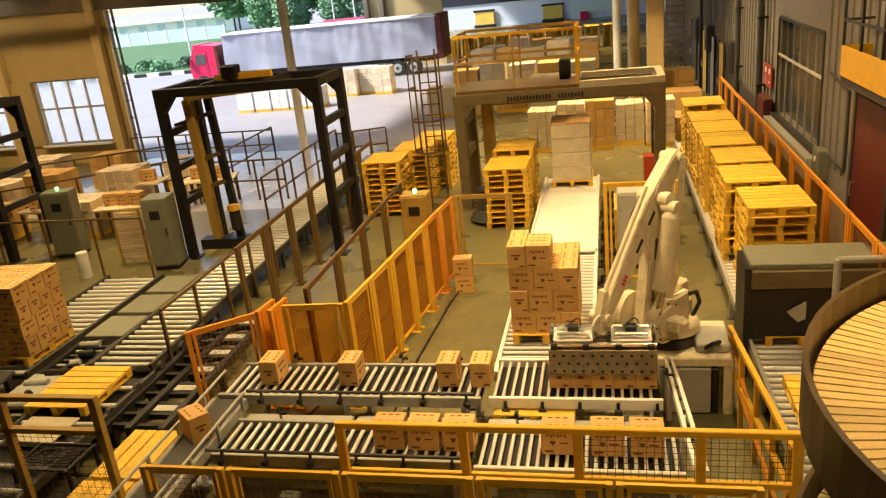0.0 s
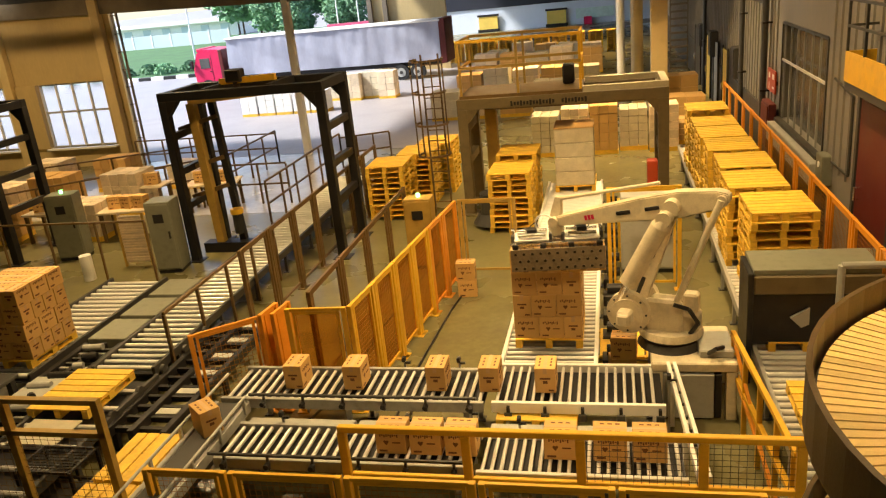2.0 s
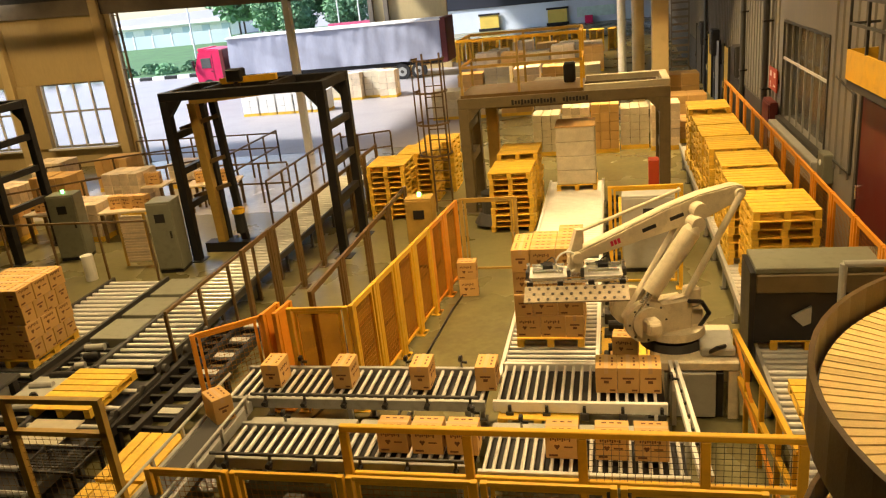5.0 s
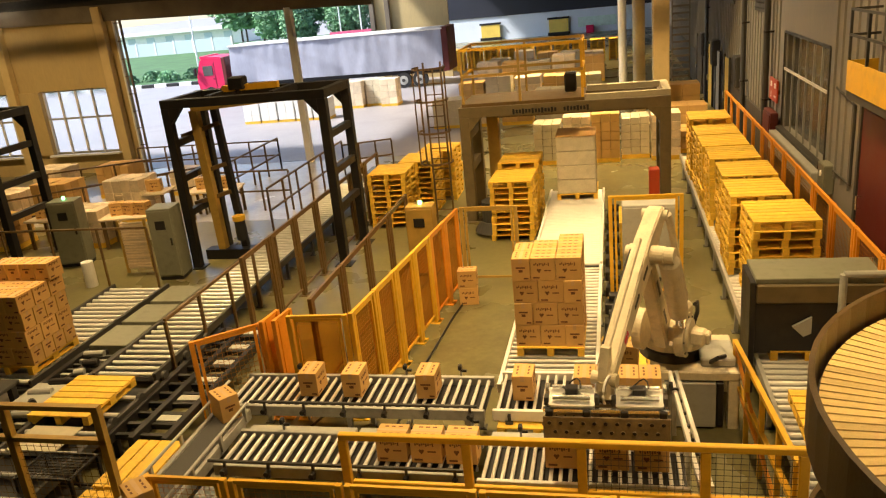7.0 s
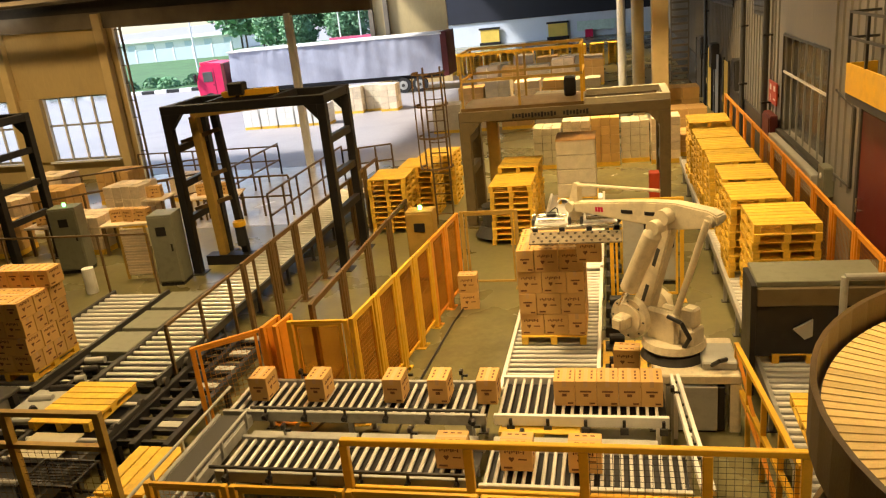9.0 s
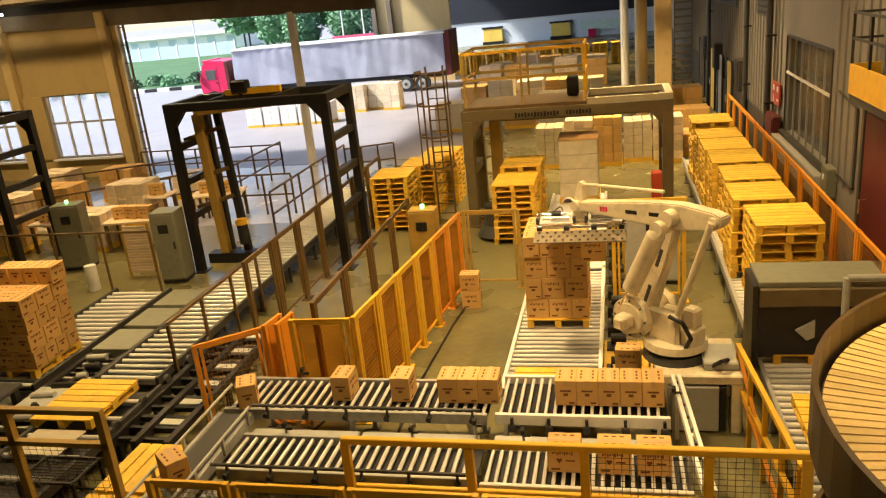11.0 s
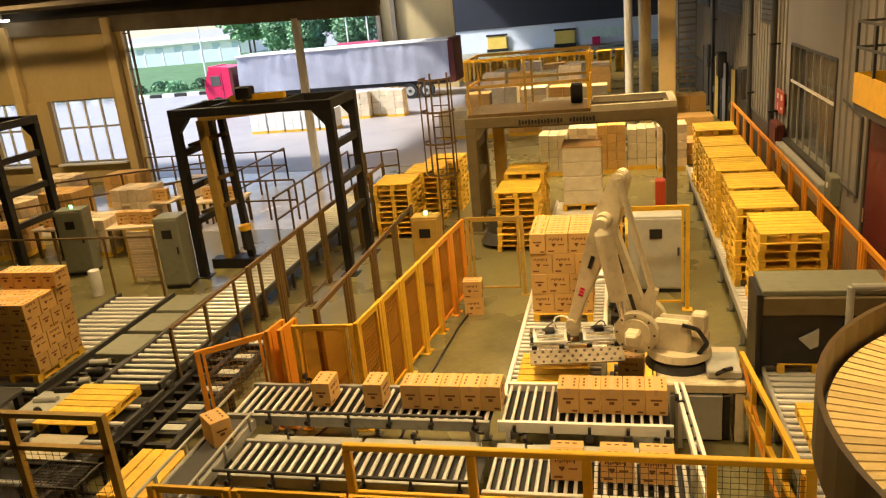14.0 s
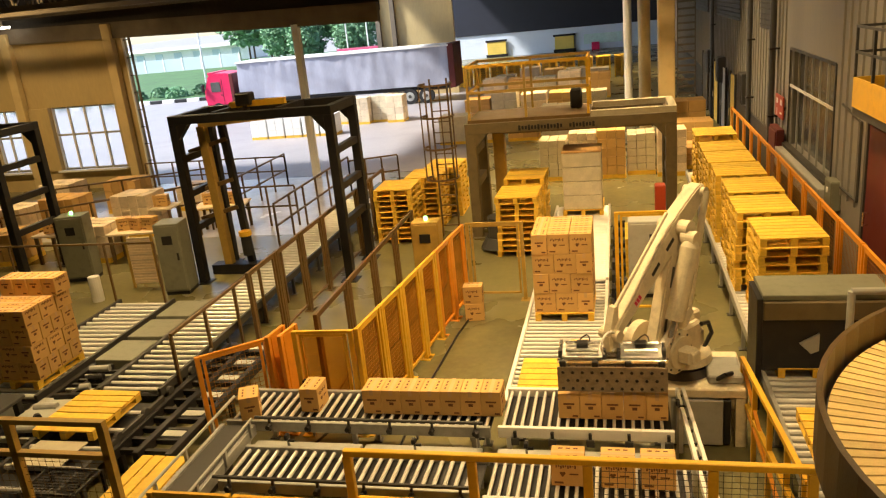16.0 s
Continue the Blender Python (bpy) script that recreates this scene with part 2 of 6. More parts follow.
# ---- the hall ----
def hall():
    ground = one("ground", (-300, 27.8, -0.4), (300, 600, -0.02), M_APRON, "pale concrete yard outside the hall", "ground", "structure")
    one("floor", (-45, -8, -0.3), (6, 90, 0.0), M_FLOOR, "green-grey painted concrete hall floor", "floor", "structure")
    one("yard", (-60, 28.2, -0.1), (-6.0, 62, 0.012), M_APRON, "bright concrete loading yard", "yard", "structure")
    # slab added where daylight reflects off the hall floor
    one("apron", (-18.4, 20.2, -0.2), (-8.7, 28.19, 0.006), M_INNER, "polished concrete strip inside the yard opening, reflected daylight in its pale colour", "floor", "structure")
    one("lawn", (-130, 62, -0.1), (-30, 130, 0.06), M_GRASS, "green lawn behind the loading yard", "grass", "structure")
    kerb = thing("kerb", pose(0, 0, 0), "black and white painted kerb along the lawn", "kerb", "", "structure")
    for i in range(40):
        x = -75 + i * 1.2
        part("kerb_stone", span(B(), (x, 61.6, 0), (x + 1.15, 62, 0.3), 0.02), M_BLACK if i % 2 else M_WHITE, kerb)
    # far-left wall with tall window bays
    wall = thing("wall_west", pose(0, 28, 0), "cream clad hall wall with tall window bays", "wall", "", "structure")
    for x0, x1 in ((-34.0, -25.9), (-23.0 + 3.1, -18.95)):
        part("cladding", span(B(), (x0, 0, 0), (x1, 0.3, 6.4)), M_WALL, wall)
    part("cladding", span(B(), (-25.9, 0, 3.45), (-19.9, 0.3, 6.4)), M_WALL, wall)
    part("sill_wall", span(B(), (-25.9, 0, 0), (-19.9, 0.3, 0.85)), M_WALL, wall)
    part("pier", span(B(), (-24.05, -0.12, 0.85), (-22.95, 0.3, 3.45)), M_WALL, wall)
    for x in (-24.3, -19.6):
        part("column", span(B(), (x, -0.3, 0), (x + 0.38, 0, 6.5), 0.02), M_COL, wall)
    for n, x0, x1 in ((1, -25.9, -24.05), (2, -22.95, -19.9)):
        win = thing("window_%d" % n, pose(0, 28.1, 0), "tall white-framed window with daylight behind", "window", "", "structure")
        k = 4 if n == 2 else 3
        for i in range(k + 1):
            x = x0 + (x1 - x0) * i / k
            part("mullion", span(B(), (x - 0.035, 0, 0.85), (x + 0.035, 0.1, 3.45)), M_WHITE, win)
        for z in (0.87, 2.3, 3.43):
            part("rail", span(B(), (x0, 0.01, z - 0.04), (x1, 0.09, z + 0.04)), M_GREY, win)
        for i in range(k):
            a, b = x0 + (x1 - x0) * i / k + 0.035, x0 + (x1 - x0) * (i + 1) / k - 0.035
            for z0, z1 in ((0.91, 2.26), (2.34, 3.39)):
                p = part("pane", span(B(), (a, 0.045, z0), (b, 0.055, z1)), M_GLASS, win)
                p.visible_shadow = False
        part("sill", span(B(), (x0 - 0.1, -0.35, 0.78), (x1 + 0.1, 0.0, 0.85)), M_WHITE, win)
    # the wide opening to the yard
    pole = thing("lattice_post", pose(-18.85, 27.9, 0), "slender lattice steel post at the yard opening", "post")
    for dx in (0, 0.3):
        part("chord", bar(B(), (dx, 0, 0), (dx, 0, 6.3), 0.07), M_STEELWORK if dx else M_WHITE, pole)
    for i in range(9):
        part("rung", bar(B(), (0, 0, 0.4 + i * 0.68), (0.3, 0, 0.4 + i * 0.68), 0.04), M_STEELWORK, pole)
    lint = part("lintel", prism(B(), [(-34, 6.38), (-34, 6.9), (-8.4, 6.3), (-8.4, 5.62)][::-1], 27.85, 28.15), M_STEELWORK)
    tagged(lint, "dark steel beam over the yard opening", "beam", "", "structure")
    col = part("yard_column", span(B(), (-11.75, 27.8, 0), (-11.5, 28.1, 5.8), 0.02), M_WHITE)
    tagged(col, "grey steel column in the yard opening", "column", "", "structure")
    # wall stretch behind the truck, and the far loading side
    wb = thing("wall_back", pose(0, 0, 0), "pale wall of the neighbouring bay", "wall", "", "structure")
    part("cladding", span(B(), (-16.3, 54, 0), (-11.0, 54.3, 7.5)), M_WALL, wb)
    for x in (-16.4, -15.3, -11.2):
        part("column", span(B(), (x, 53.7, 0), (x + 0.3, 54, 7.5)), M_STEELWORK if x < -12 else M_WALL, wb)
    wf = thing("wall_far", pose(0, 0, 0), "bluish white far wall with dock doors", "wall", "", "structure")
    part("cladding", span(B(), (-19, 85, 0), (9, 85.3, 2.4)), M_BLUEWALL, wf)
    part("board", span(B(), (-19, 84.9, 2.4), (9, 85.2, 9)), M_DARKBAND, wf, "dark band above the doors")
    part("board", span(B(), (-3.5, 84.8, 0.6), (0.4, 84.9, 1.6)), M_GREENPLATE, wf, "pale green board")
    for x in (-13.7, -6.5):
        d = part("dock_door", span(B(), (x, 84.7, 0.3), (x + 2.0, 84.88, 1.6)), M_YDOOR, wf, "yellow dock door")
        part("dock_frame", span(B(), (x - 0.15, 84.65, 1.6), (x + 2.15, 84.9, 1.8)), M_BLACK, d)
        part("dock_frame", span(B(), (x - 0.15, 84.65, -0.0), (x + 2.15, 84.9, 0.3)), M_BLACK, d)
    one("red_board", (-2.7, 84.5, -0.0), (-1.9, 84.7, 0.75), M_RED, "red notice board on the far wall", "board")
    # right-hand wall
    wr = thing("wall_east", pose(4.2, 0, 0), "pale ribbed cladding wall along the fence", "wall", "", "structure")
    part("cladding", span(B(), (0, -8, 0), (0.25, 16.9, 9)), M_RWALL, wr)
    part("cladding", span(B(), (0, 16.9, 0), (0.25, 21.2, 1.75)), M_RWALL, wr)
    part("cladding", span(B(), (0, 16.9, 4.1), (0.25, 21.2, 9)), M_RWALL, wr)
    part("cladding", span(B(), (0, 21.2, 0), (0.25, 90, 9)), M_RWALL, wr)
    part("dado", span(B(), (-0.08, 16.4, 0), (-0.002, 90, 1.7)), M_DGREY, wr, "dark grey lower wall band")
    y = 7.0
    while y < 60:
        if not 16.5 < y < 21.6:
            part("rib", span(B(), (-0.04, y, 1.7), (0, y + 0.06, 9)), M_RWALL, wr)
        y += 0.45
    w3 = thing("window_3", pose(4.2, 0, 0), "barred window band in the side wall", "window", "", "structure")
    part("glass_sheet", span(B(), (0.2, 16.9, 1.75), (0.25, 21.2, 4.1)), M_DARKGLASS, w3)
    for y in (16.86, 21.2):
        part("jamb", span(B(), (-0.03, y, 1.72), (0.1, y + 0.05, 4.14)), M_DGREY, w3)
    part("head", span(B(), (-0.03, 16.91, 4.1), (0.1, 21.2, 4.16)), M_DGREY, w3)
    for i in range(7):
        y = 16.95 + i * 0.69
        part("bar", span(B(), (0.02, y, 1.75), (0.06, y + 0.045, 4.1)), M_GREY, w3)
    part("crossbar", span(B(), (-0.01, 16.9, 3.2), (0.02, 21.2, 3.26)), M_WHITE, w3)
    part("sill", span(B(), (-0.15, 16.8, 1.7), (0.0, 21.3, 1.78)), M_DGREY, w3)
    # doors and boards along the side wall
    for i, (y0, y1, m, lab) in enumerate(((12.4, 14.15, M_MAROON, "dark red steel door"), (30.0, 31.2, M_YDOOR, "yellow door"), (35.0, 36.4, M_YDOOR, "yellow door"), (32.6, 33.8, M_GREY, "grey door"), (39.0, 41.2, M_DGREY, "dark door"))):
        d = thing("door_%d" % (i + 1), pose(4.2, 0, 0), lab + " in the side wall", "door", "", "structure")
        part("leaf", span(B(), (-0.12, y0, 0), (-0.085, y1, 3.4 if i == 0 else 2.5), 0.01), m, d)
        part("frame", span(B(), (-0.15, y0 - 0.12, 0), (-0.085, y0, 3.5 if i == 0 else 2.6)), M_DGREY, d)
        part("frame", span(B(), (-0.15, y1, 0), (-0.085, y1 + 0.12, 3.5 if i == 0 else 2.6)), M_DGREY, d)
        part("handle", rod(B(), (-0.2, y1 - 0.25, 1.0 + 0.7 * (i == 0)), (-0.2, y1 - 0.25, 1.25 + 0.7 * (i == 0)), 0.02), M_CHROME, d)
        for z in (1.02, 1.23):
            part("handle_stay", rod(B(), (-0.2, y1 - 0.25, z + 0.7 * (i == 0)), (-0.11, y1 - 0.25, z + 0.7 * (i == 0)), 0.012, 6), M_CHROME, d)
    for y0, y1 in ((23.3, 25.4), (29.6, 36.2), (39.8, 46.8)):
        v = thing("wall_vent", pose(4.2, 0, 0), "dark louvred vent high on the side wall", "vent", "wall vents")
        part("frame", span(B(), (-0.06, y0, 4.45), (0, y1, 5.6)), M_DGREY, v)
        for k in range(7):
            part("louvre", box(B(), (0, 0, 0), (0.05, y1 - y0 - 0.1, 0.02), pose(-0.075, (y0 + y1) / 2, 4.55 + k * 0.15, 0, 35, 0)), M_BLACK, v)
    for y0 in (22.75, 26.6, 36.9):
        pp = thing("down_pipe", pose(4.2, y0, 0), "dark steel down pipe on the side wall", "pipe", "down pipes")
        part("pipe", rod(B(), (-0.17, 0, 0), (-0.17, 0, 8.8), 0.08, 10), M_DGREY, pp)
        for z in (2.2, 4.0, 5.8):
            part("clip", span(B(), (-0.26, -0.1, z), (0, 0.1, z + 0.05)), M_BLACK, pp)
    cn = thing("conduit", pose(4.2, 0, 0), "thin dark conduit looping down the side wall", "conduit")
    for a, b in (((-0.03, 16.5, 1.85), (-0.03, 14.95, 1.85)), ((-0.03, 14.95, 1.85), (-0.03, 14.95, 3.3)), ((-0.03, 14.95, 3.3), (-0.03, 16.2, 3.45))):
        part("run", rod(B(), a, b, 0.025, 6), M_DGREY, cn)
    hs = thing("hydrant_box", pose(4.2, 21.7, 0), "dark red hose cabinet under the fire sign", "box")
    part("body", span(B(), (-0.28, -0.5, 0.9), (-0.09, 0.5, 2.1), 0.02), M_MAROON, hs)
    part("door", span(B(), (-0.31, -0.44, 0.96), (-0.28, 0.44, 2.04), 0.008), M_MAROON, hs)
    part("bracket", span(B(), (-0.25, -0.4, 0.0), (-0.12, 0.4, 0.9)), M_DGREY, hs)
    lg = thing("wall_ledge", pose(4.2, 0, 0), "grey concrete ledge below the barred window", "ledge", "", "structure")
    part("ledge_block", span(B(), (-0.3, 16.6, 1.2), (-0.085, 21.4, 1.68), 0.02), M_GREY, lg)
    sw = thing("switch_box", pose(4.2, 16.3, 0), "small grey switch box with a dial on the wall", "box")
    part("body", span(B(), (-0.2, -0.25, 1.35), (0, 0.25, 1.95), 0.02), M_CAB, sw)
    part("dial", rod(B(), (-0.22, 0, 1.75), (-0.2, 0, 1.75), 0.06, 12), M_WHITE, sw)
    # columns
    for (x, y, r, lab) in ((1.0, 32.5, 0.24, "round tan column"), (0.5, 44, 0.22, "round pale column")):
        c = tagged(part("column", rod(B(), (x, y, 0), (x, y, 9), r, 20), M_COL if r > 0.23 else M_WHITE), lab + " standing on the hall floor", "column", "", "structure")
    one("column", (1.42, 30.2, 0), (2.02, 30.8, 9), M_COL, "broad tan square column on the hall floor", "column", "structure", 0.03)
    rack = thing("cable_ladder", pose(2.9, 42, 0), "dark cable ladder rising beside the columns", "ladder")
    for i in range(24):
        part("rung", span(B(), (0, 0, 0.4 + i * 0.35), (0.9, 0.15, 0.5 + i * 0.35)), M_STEELWORK, rack)
    for x in (0, 0.85):
        part("rail", span(B(), (x, 0, 0), (x + 0.06, 0.1, 9)), M_STEELWORK, rack)
    # roof
    rf = span(B(), (-45, -8, 8.9), (6, 28.3, 9.1))
    span(rf, (-16.5, 28.3, 8.9), (6, 90, 9.1))
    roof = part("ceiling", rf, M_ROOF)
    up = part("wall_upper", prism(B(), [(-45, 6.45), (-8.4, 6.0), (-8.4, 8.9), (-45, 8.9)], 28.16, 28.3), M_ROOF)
    tagged(up, "dark cladding above the yard opening", "wall", "", "structure")
    tagged(roof, "dark corrugated roof underside", "ceiling", "", "structure")
    steel = B()
    for y in range(19, 62, 1):
        x0 = -44 if y < 28 else -16
        bar(steel, (x0, y, 8.3 + 0.05 * (y % 3)), (5, y, 8.1 + 0.05 * (y % 3)), 0.1)
    for y in (20.5, 24.0, 27.2, 34, 41, 48, 55, 62):
        x0 = -44 if y < 28 else -16
        bar(steel, (x0, y, 7.2), (5, y, 6.9), 0.16)
        bar(steel, (x0, y, 8.6), (5, y, 8.6), 0.16)
        for i in range(int(5 - x0) - 1):
            x = x0 + i
            bar(steel, (x, y, 7.2), (x + 0.5, y, 8.6), 0.06)
            bar(steel, (x + 0.5, y, 8.6), (x + 1, y, 7.2), 0.06)
    for x in range(-43, 5, 3):
        bar(steel, (x, 18, 8.75), (x, 27.8 if x < -16 else 60, 8.75), 0.12)
    tagged(part("roof_trusses", steel, M_STEELWORK), "brown steel roof trusses and purlins", "trusses", "", "structure")
    # two walls out of view, added to keep sky light out of the hall
    one("wall_south", (-45, -8.3, 0), (6, -8, 9), M_WALL, "unseen cream wall shutting sky light out behind the camera", "wall", "structure")
    one("wall_side", (-45.3, -8, 0), (-45, 28, 9), M_WALL, "unseen cream wall shutting sky light out at the hall side", "wall", "structure")
    for lx, ly, le in LAMPS:
        l = thing("ceiling_lamp", pose(lx, ly, 8.3), "round high-bay lamp hanging under the roof", "lamp", "hall lamps")
        part("shade", rod(B(), (0, 0, 0.02), (0, 0, 0.4), 0.46, 20, 0.12), M_GREY, l)
        part("stem", rod(B(), (0, 0, 0.4), (0, 0, 0.62), 0.02, 6), M_GREY, l)
    for x, y, z in ((-23.6, 27.3, 6.75), (-14.9, 34, 6.75), (-13.0, 41, 6.9), (-11.5, 53, 6.6), (-9, 53, 6.6), (-9.0, 63, 6.9), (-7.5, 63, 6.9)):
        l = thing("tube_lamp", pose(x, y, z), "glowing tube lamp under a truss", "lamp", "tube lamps")
        part("tube", span(B(), (-0.32, -0.08, -0.05), (0.32, 0.08, 0.03), 0.02), M_LAMP, l)
        part("hanger", span(B(), (-0.03, -0.02, 0.03), (0.03, 0.02, 8.95 - z)), M_STEELWORK, l)


# ---- conveyors ----
def roller_conveyor(name, lo, hi, z, along, pitch, r, label, frame_m=None, legs=True, side=0.12, lift=0.03):
    """Rollers from lo to hi (x, y); along is the way the goods run."""
    frame_m = frame_m or M_ALU
    (x0, y0), (x1, y1) = lo, hi
    c = thing(name, pose(0, 0, 0), label, "conveyor")
    if along == "y":
        for x in (x0 - 0.03, x1 + 0.03):
            part("side_rail", span(B(), (x - 0.03, y0, z - side), (x + 0.03, y1, z + lift), 0.006), frame_m, c)
        n = int((y1 - y0) / pitch)
        first = part("roller", rod(B(), (x0, 0, 0), (x1, 0, 0), r, 10), M_STEEL, c)
        first.matrix_basis = pose(0, y0 + pitch / 2, z - r)
        for i in range(1, n):
            share("roller", first, pose(0, y0 + pitch * (i + 0.5), z - r), c)
    else:
        for y in (y0 - 0.03, y1 + 0.03):
            part("side_rail", span(B(), (x0, y - 0.03, z - side), (x1, y + 0.03, z + lift), 0.006), frame_m, c)
        n = int((x1 - x0) / pitch)
        first = part("roller", rod(B(), (0, y0, 0), (0, y1, 0), r, 10), M_STEEL, c)
        first.matrix_basis = pose(x0 + pitch / 2, 0, z - r)
        for i in range(1, n):
            share("roller", first, pose(x0 + pitch * (i + 0.5), 0, z - r), c)
    # added black sheet: paints the shade seen through the roller gaps
    part("tray", span(B(), (x0 + 0.02, y0 + 0.02, z - 2 * r - 0.05), (x1 - 0.02, y1 - 0.02, z - 2 * r - 0.03)), M_BLACK, c, "black sheet standing in for the shade between the rollers")
    if legs:
        L = (y1 - y0) if along == "y" else (x1 - x0)
        k = max(2, int(L / 1.6) + 1)
        for i in range(k):
            f = 0.06 + 0.88 * i / (k - 1)
            for s in (0, 1):
                px_, py_ = ((x0 - 0.03 if s == 0 else x1 + 0.03), y0 + f * L) if along == "y" else (x0 + f * L, (y0 - 0.03 if s == 0 else y1 + 0.03))
                leg = part("leg", span(B(), (px_ - 0.03, py_ - 0.03, 0.012), (px_ + 0.03, py_ + 0.03, z - side)), frame_m, c)
                part("foot", span(B(), (px_ - 0.07, py_ - 0.07, 0), (px_ + 0.07, py_ + 0.07, 0.012)), M_DGREY, leg)
    return c


def conveyors():
    roller_conveyor("pallet_conveyor", (-1.68, 9.75), (-0.36, 14.6), 0.5, "y", 0.15, 0.038, "steel roller pallet conveyor carrying the carton loads", M_WHITE)
    c = roller_conveyor("pallet_conveyor", (-1.68, 14.75), (-0.36, 20.4), 0.5, "y", 0.12, 0.055, "bright close-set roller pallet conveyor toward the wrapper", M_WHITE)
    drive = thing("drive_unit", pose(-0.2, 0, 0), "dark chain drive units beside the pallet conveyor", "drive")
    for i in range(12):
        y = 10.2 + i * 0.82
        part("gearbox", rod(B(), (0.02, y, 0.3), (0.26, y, 0.3), 0.09, 12), M_BLACK, drive)
        part("bracket", span(B(), (-0.05, y - 0.15, 0), (0.2, y + 0.15, 0.2), 0.01), M_DGREY, drive)
    roller_conveyor("pallet_conveyor", (1.95, 5.6), (3.25, 24.0), 0.5, "y", 0.16, 0.045, "long roller conveyor under the empty pallet stacks")
    roller_conveyor("pallet_conveyor", (-8.45, 9.9), (-7.4, 22.5), 0.5, "y", 0.2, 0.04, "roller pallet conveyor running to the dark gantry", M_DGREY)
    roller_conveyor("pallet_conveyor", (-10.75, 9.6), (-9.5, 13.9), 0.5, "y", 0.2, 0.045, "roller pallet conveyor with a loaded pallet", M_DGREY)
    roller_conveyor("pallet_conveyor", (-8.45, 5.5), (-7.2, 9.7), 0.5, "y", 0.5, 0.04, "dark chain conveyor with empty pallets", M_DGREY)
    roller_conveyor("pallet_conveyor", (-6.4, 5.0), (-5.2, 8.05), 0.5, "y", 0.3, 0.04, "dark pallet feed conveyor close to the guard rail", M_DGREY)
    for i in range(3):
        one("transfer_table", (-9.36, 11.0 + i * 1.0, 0.0), (-8.6, 11.85 + i * 1.0, 0.49), M_CAB, "grey steel transfer plate between the conveyors", "plate", "", 0.01)
    # carton conveyors across
    roller_conveyor("carton_conveyor", (-5.42, 8.6), (-1.72, 9.42), 0.78, "x", 0.132, 0.025, "carton roller conveyor feeding the robot")
    roller_conveyor("carton_conveyor", (-1.62, 8.62), (0.55, 9.58), 0.78, "x", 0.116, 0.022, "white-framed roller pick station by the robot", M_WHITE)
    roller_conveyor("carton_conveyor", (-4.88, 7.3), (-1.66, 8.0), 0.73, "x", 0.13, 0.026, "carton roller conveyor beside the guard rail")
    roller_conveyor("carton_conveyor", (-1.6, 7.22), (0.7, 8.0), 0.73, "x", 0.108, 0.023, "roller pick station behind the yellow rail", M_WHITE)
    belt = roller_conveyor("carton_conveyor", (-5.42, 4.6), (-5.02, 8.5), 0.76, "y", 0.14, 0.035, "carton feed conveyor turning into the line")
    part("belt", span(B(), (-5.4, 4.6, 0.765), (-5.04, 8.48, 0.775)), M_DGREY, belt, "dark conveyor belt")
    for x in (-5.5, -4.95):
        g = thing("guide_rail", pose(x, 0, 0), "steel side guide rail of the feed conveyor", "rail")
        part("bar", rod(B(), (0, 4.6, 0.93), (0, 9.0 if x < -5.4 else 8.4, 0.93), 0.02, 8), M_ALU, g)
        for i in range(6):
            part("bracket", span(B(), (-0.02, 4.8 + i * 0.7, 0.7), (0.02, 4.84 + i * 0.7, 0.92)), M_ALU, g)
    for y0, x0, x1, z in ((8.5, -4.95, -1.8, 0.9), (7.2, -4.9, -1.75, 0.85)):
        g = thing("guide_rail", pose(0, y0, 0), "dark side guide rail in front of the cartons", "rail")
        part("bar", rod(B(), (x0, 0, z), (x1, 0, z), 0.022, 8), M_DGREY, g)
        n = 6
        for i in range(n):
            x = x0 + 0.2 + i * (x1 - x0 - 0.3) / (n - 1)
            part("bracket", bar(B(), (x, 0.02, z), (x, 0.0, z - 0.2), 0.03), M_DGREY, g)
            part("knob", rod(B(), (x, -0.08, z - 0.12), (x, 0.0, z - 0.12), 0.035, 8), M_BLACK, g)
    # panels below the first carton conveyor
    for x0, x1 in ((-4.9, -3.4), (-3.35, -1.8), (-1.6, 0.4)):
        s = thing("drive_cover", pose(0, 0, 0), "grey sheet cover under the carton conveyor", "cover")
        part("panel", span(B(), (x0, 8.2, 0.25), (x1, 8.38, 0.62), 0.01), M_GREY, s)
        part("leg", span(B(), (x0 + 0.1, 8.25, 0), (x0 + 0.18, 8.33, 0.25)), M_DGREY, s)
        part("leg", span(B(), (x1 - 0.18, 8.25, 0), (x1 - 0.1, 8.33, 0.25)), M_DGREY, s)
        for i in range(4):
            x = x0 + 0.2 + i * 0.35
            part("roller_support", rod(B(), (x, 8.12, 0.45), (x, 8.2, 0.45), 0.05, 10), M_BLACK, s)


# ---- pallets and cartons ----
def pallet(m, label, group=""):
    p = thing("pallet", m, label, "pallet", group)
    for i in range(7):
        part("deck_board", span(B(), (-0.51, -0.6 + 0.005 + i * 0.177, 0.125), (0.51, -0.6 + 0.158 + i * 0.177, 0.147), 0.003), M_WOOD, p)
    for x in (-0.46, 0.0, 0.46):
        part("stringer", span(B(), (x - 0.05, -0.6, 0.1), (x + 0.05, 0.6, 0.125)), M_WOOD, p)
        for y in (-0.53, 0, 0.53):
            part("block", span(B(), (x - 0.05, y - 0.07, 0.022), (x + 0.05, y + 0.07, 0.1)), M_WOOD, p)
        part("bottom_board", span(B(), (x - 0.05, -0.6, 0.0), (x + 0.05, 0.6, 0.022)), M_WOOD, p)
    return p


CL, CW, CH = 0.375, 0.272, 0.36


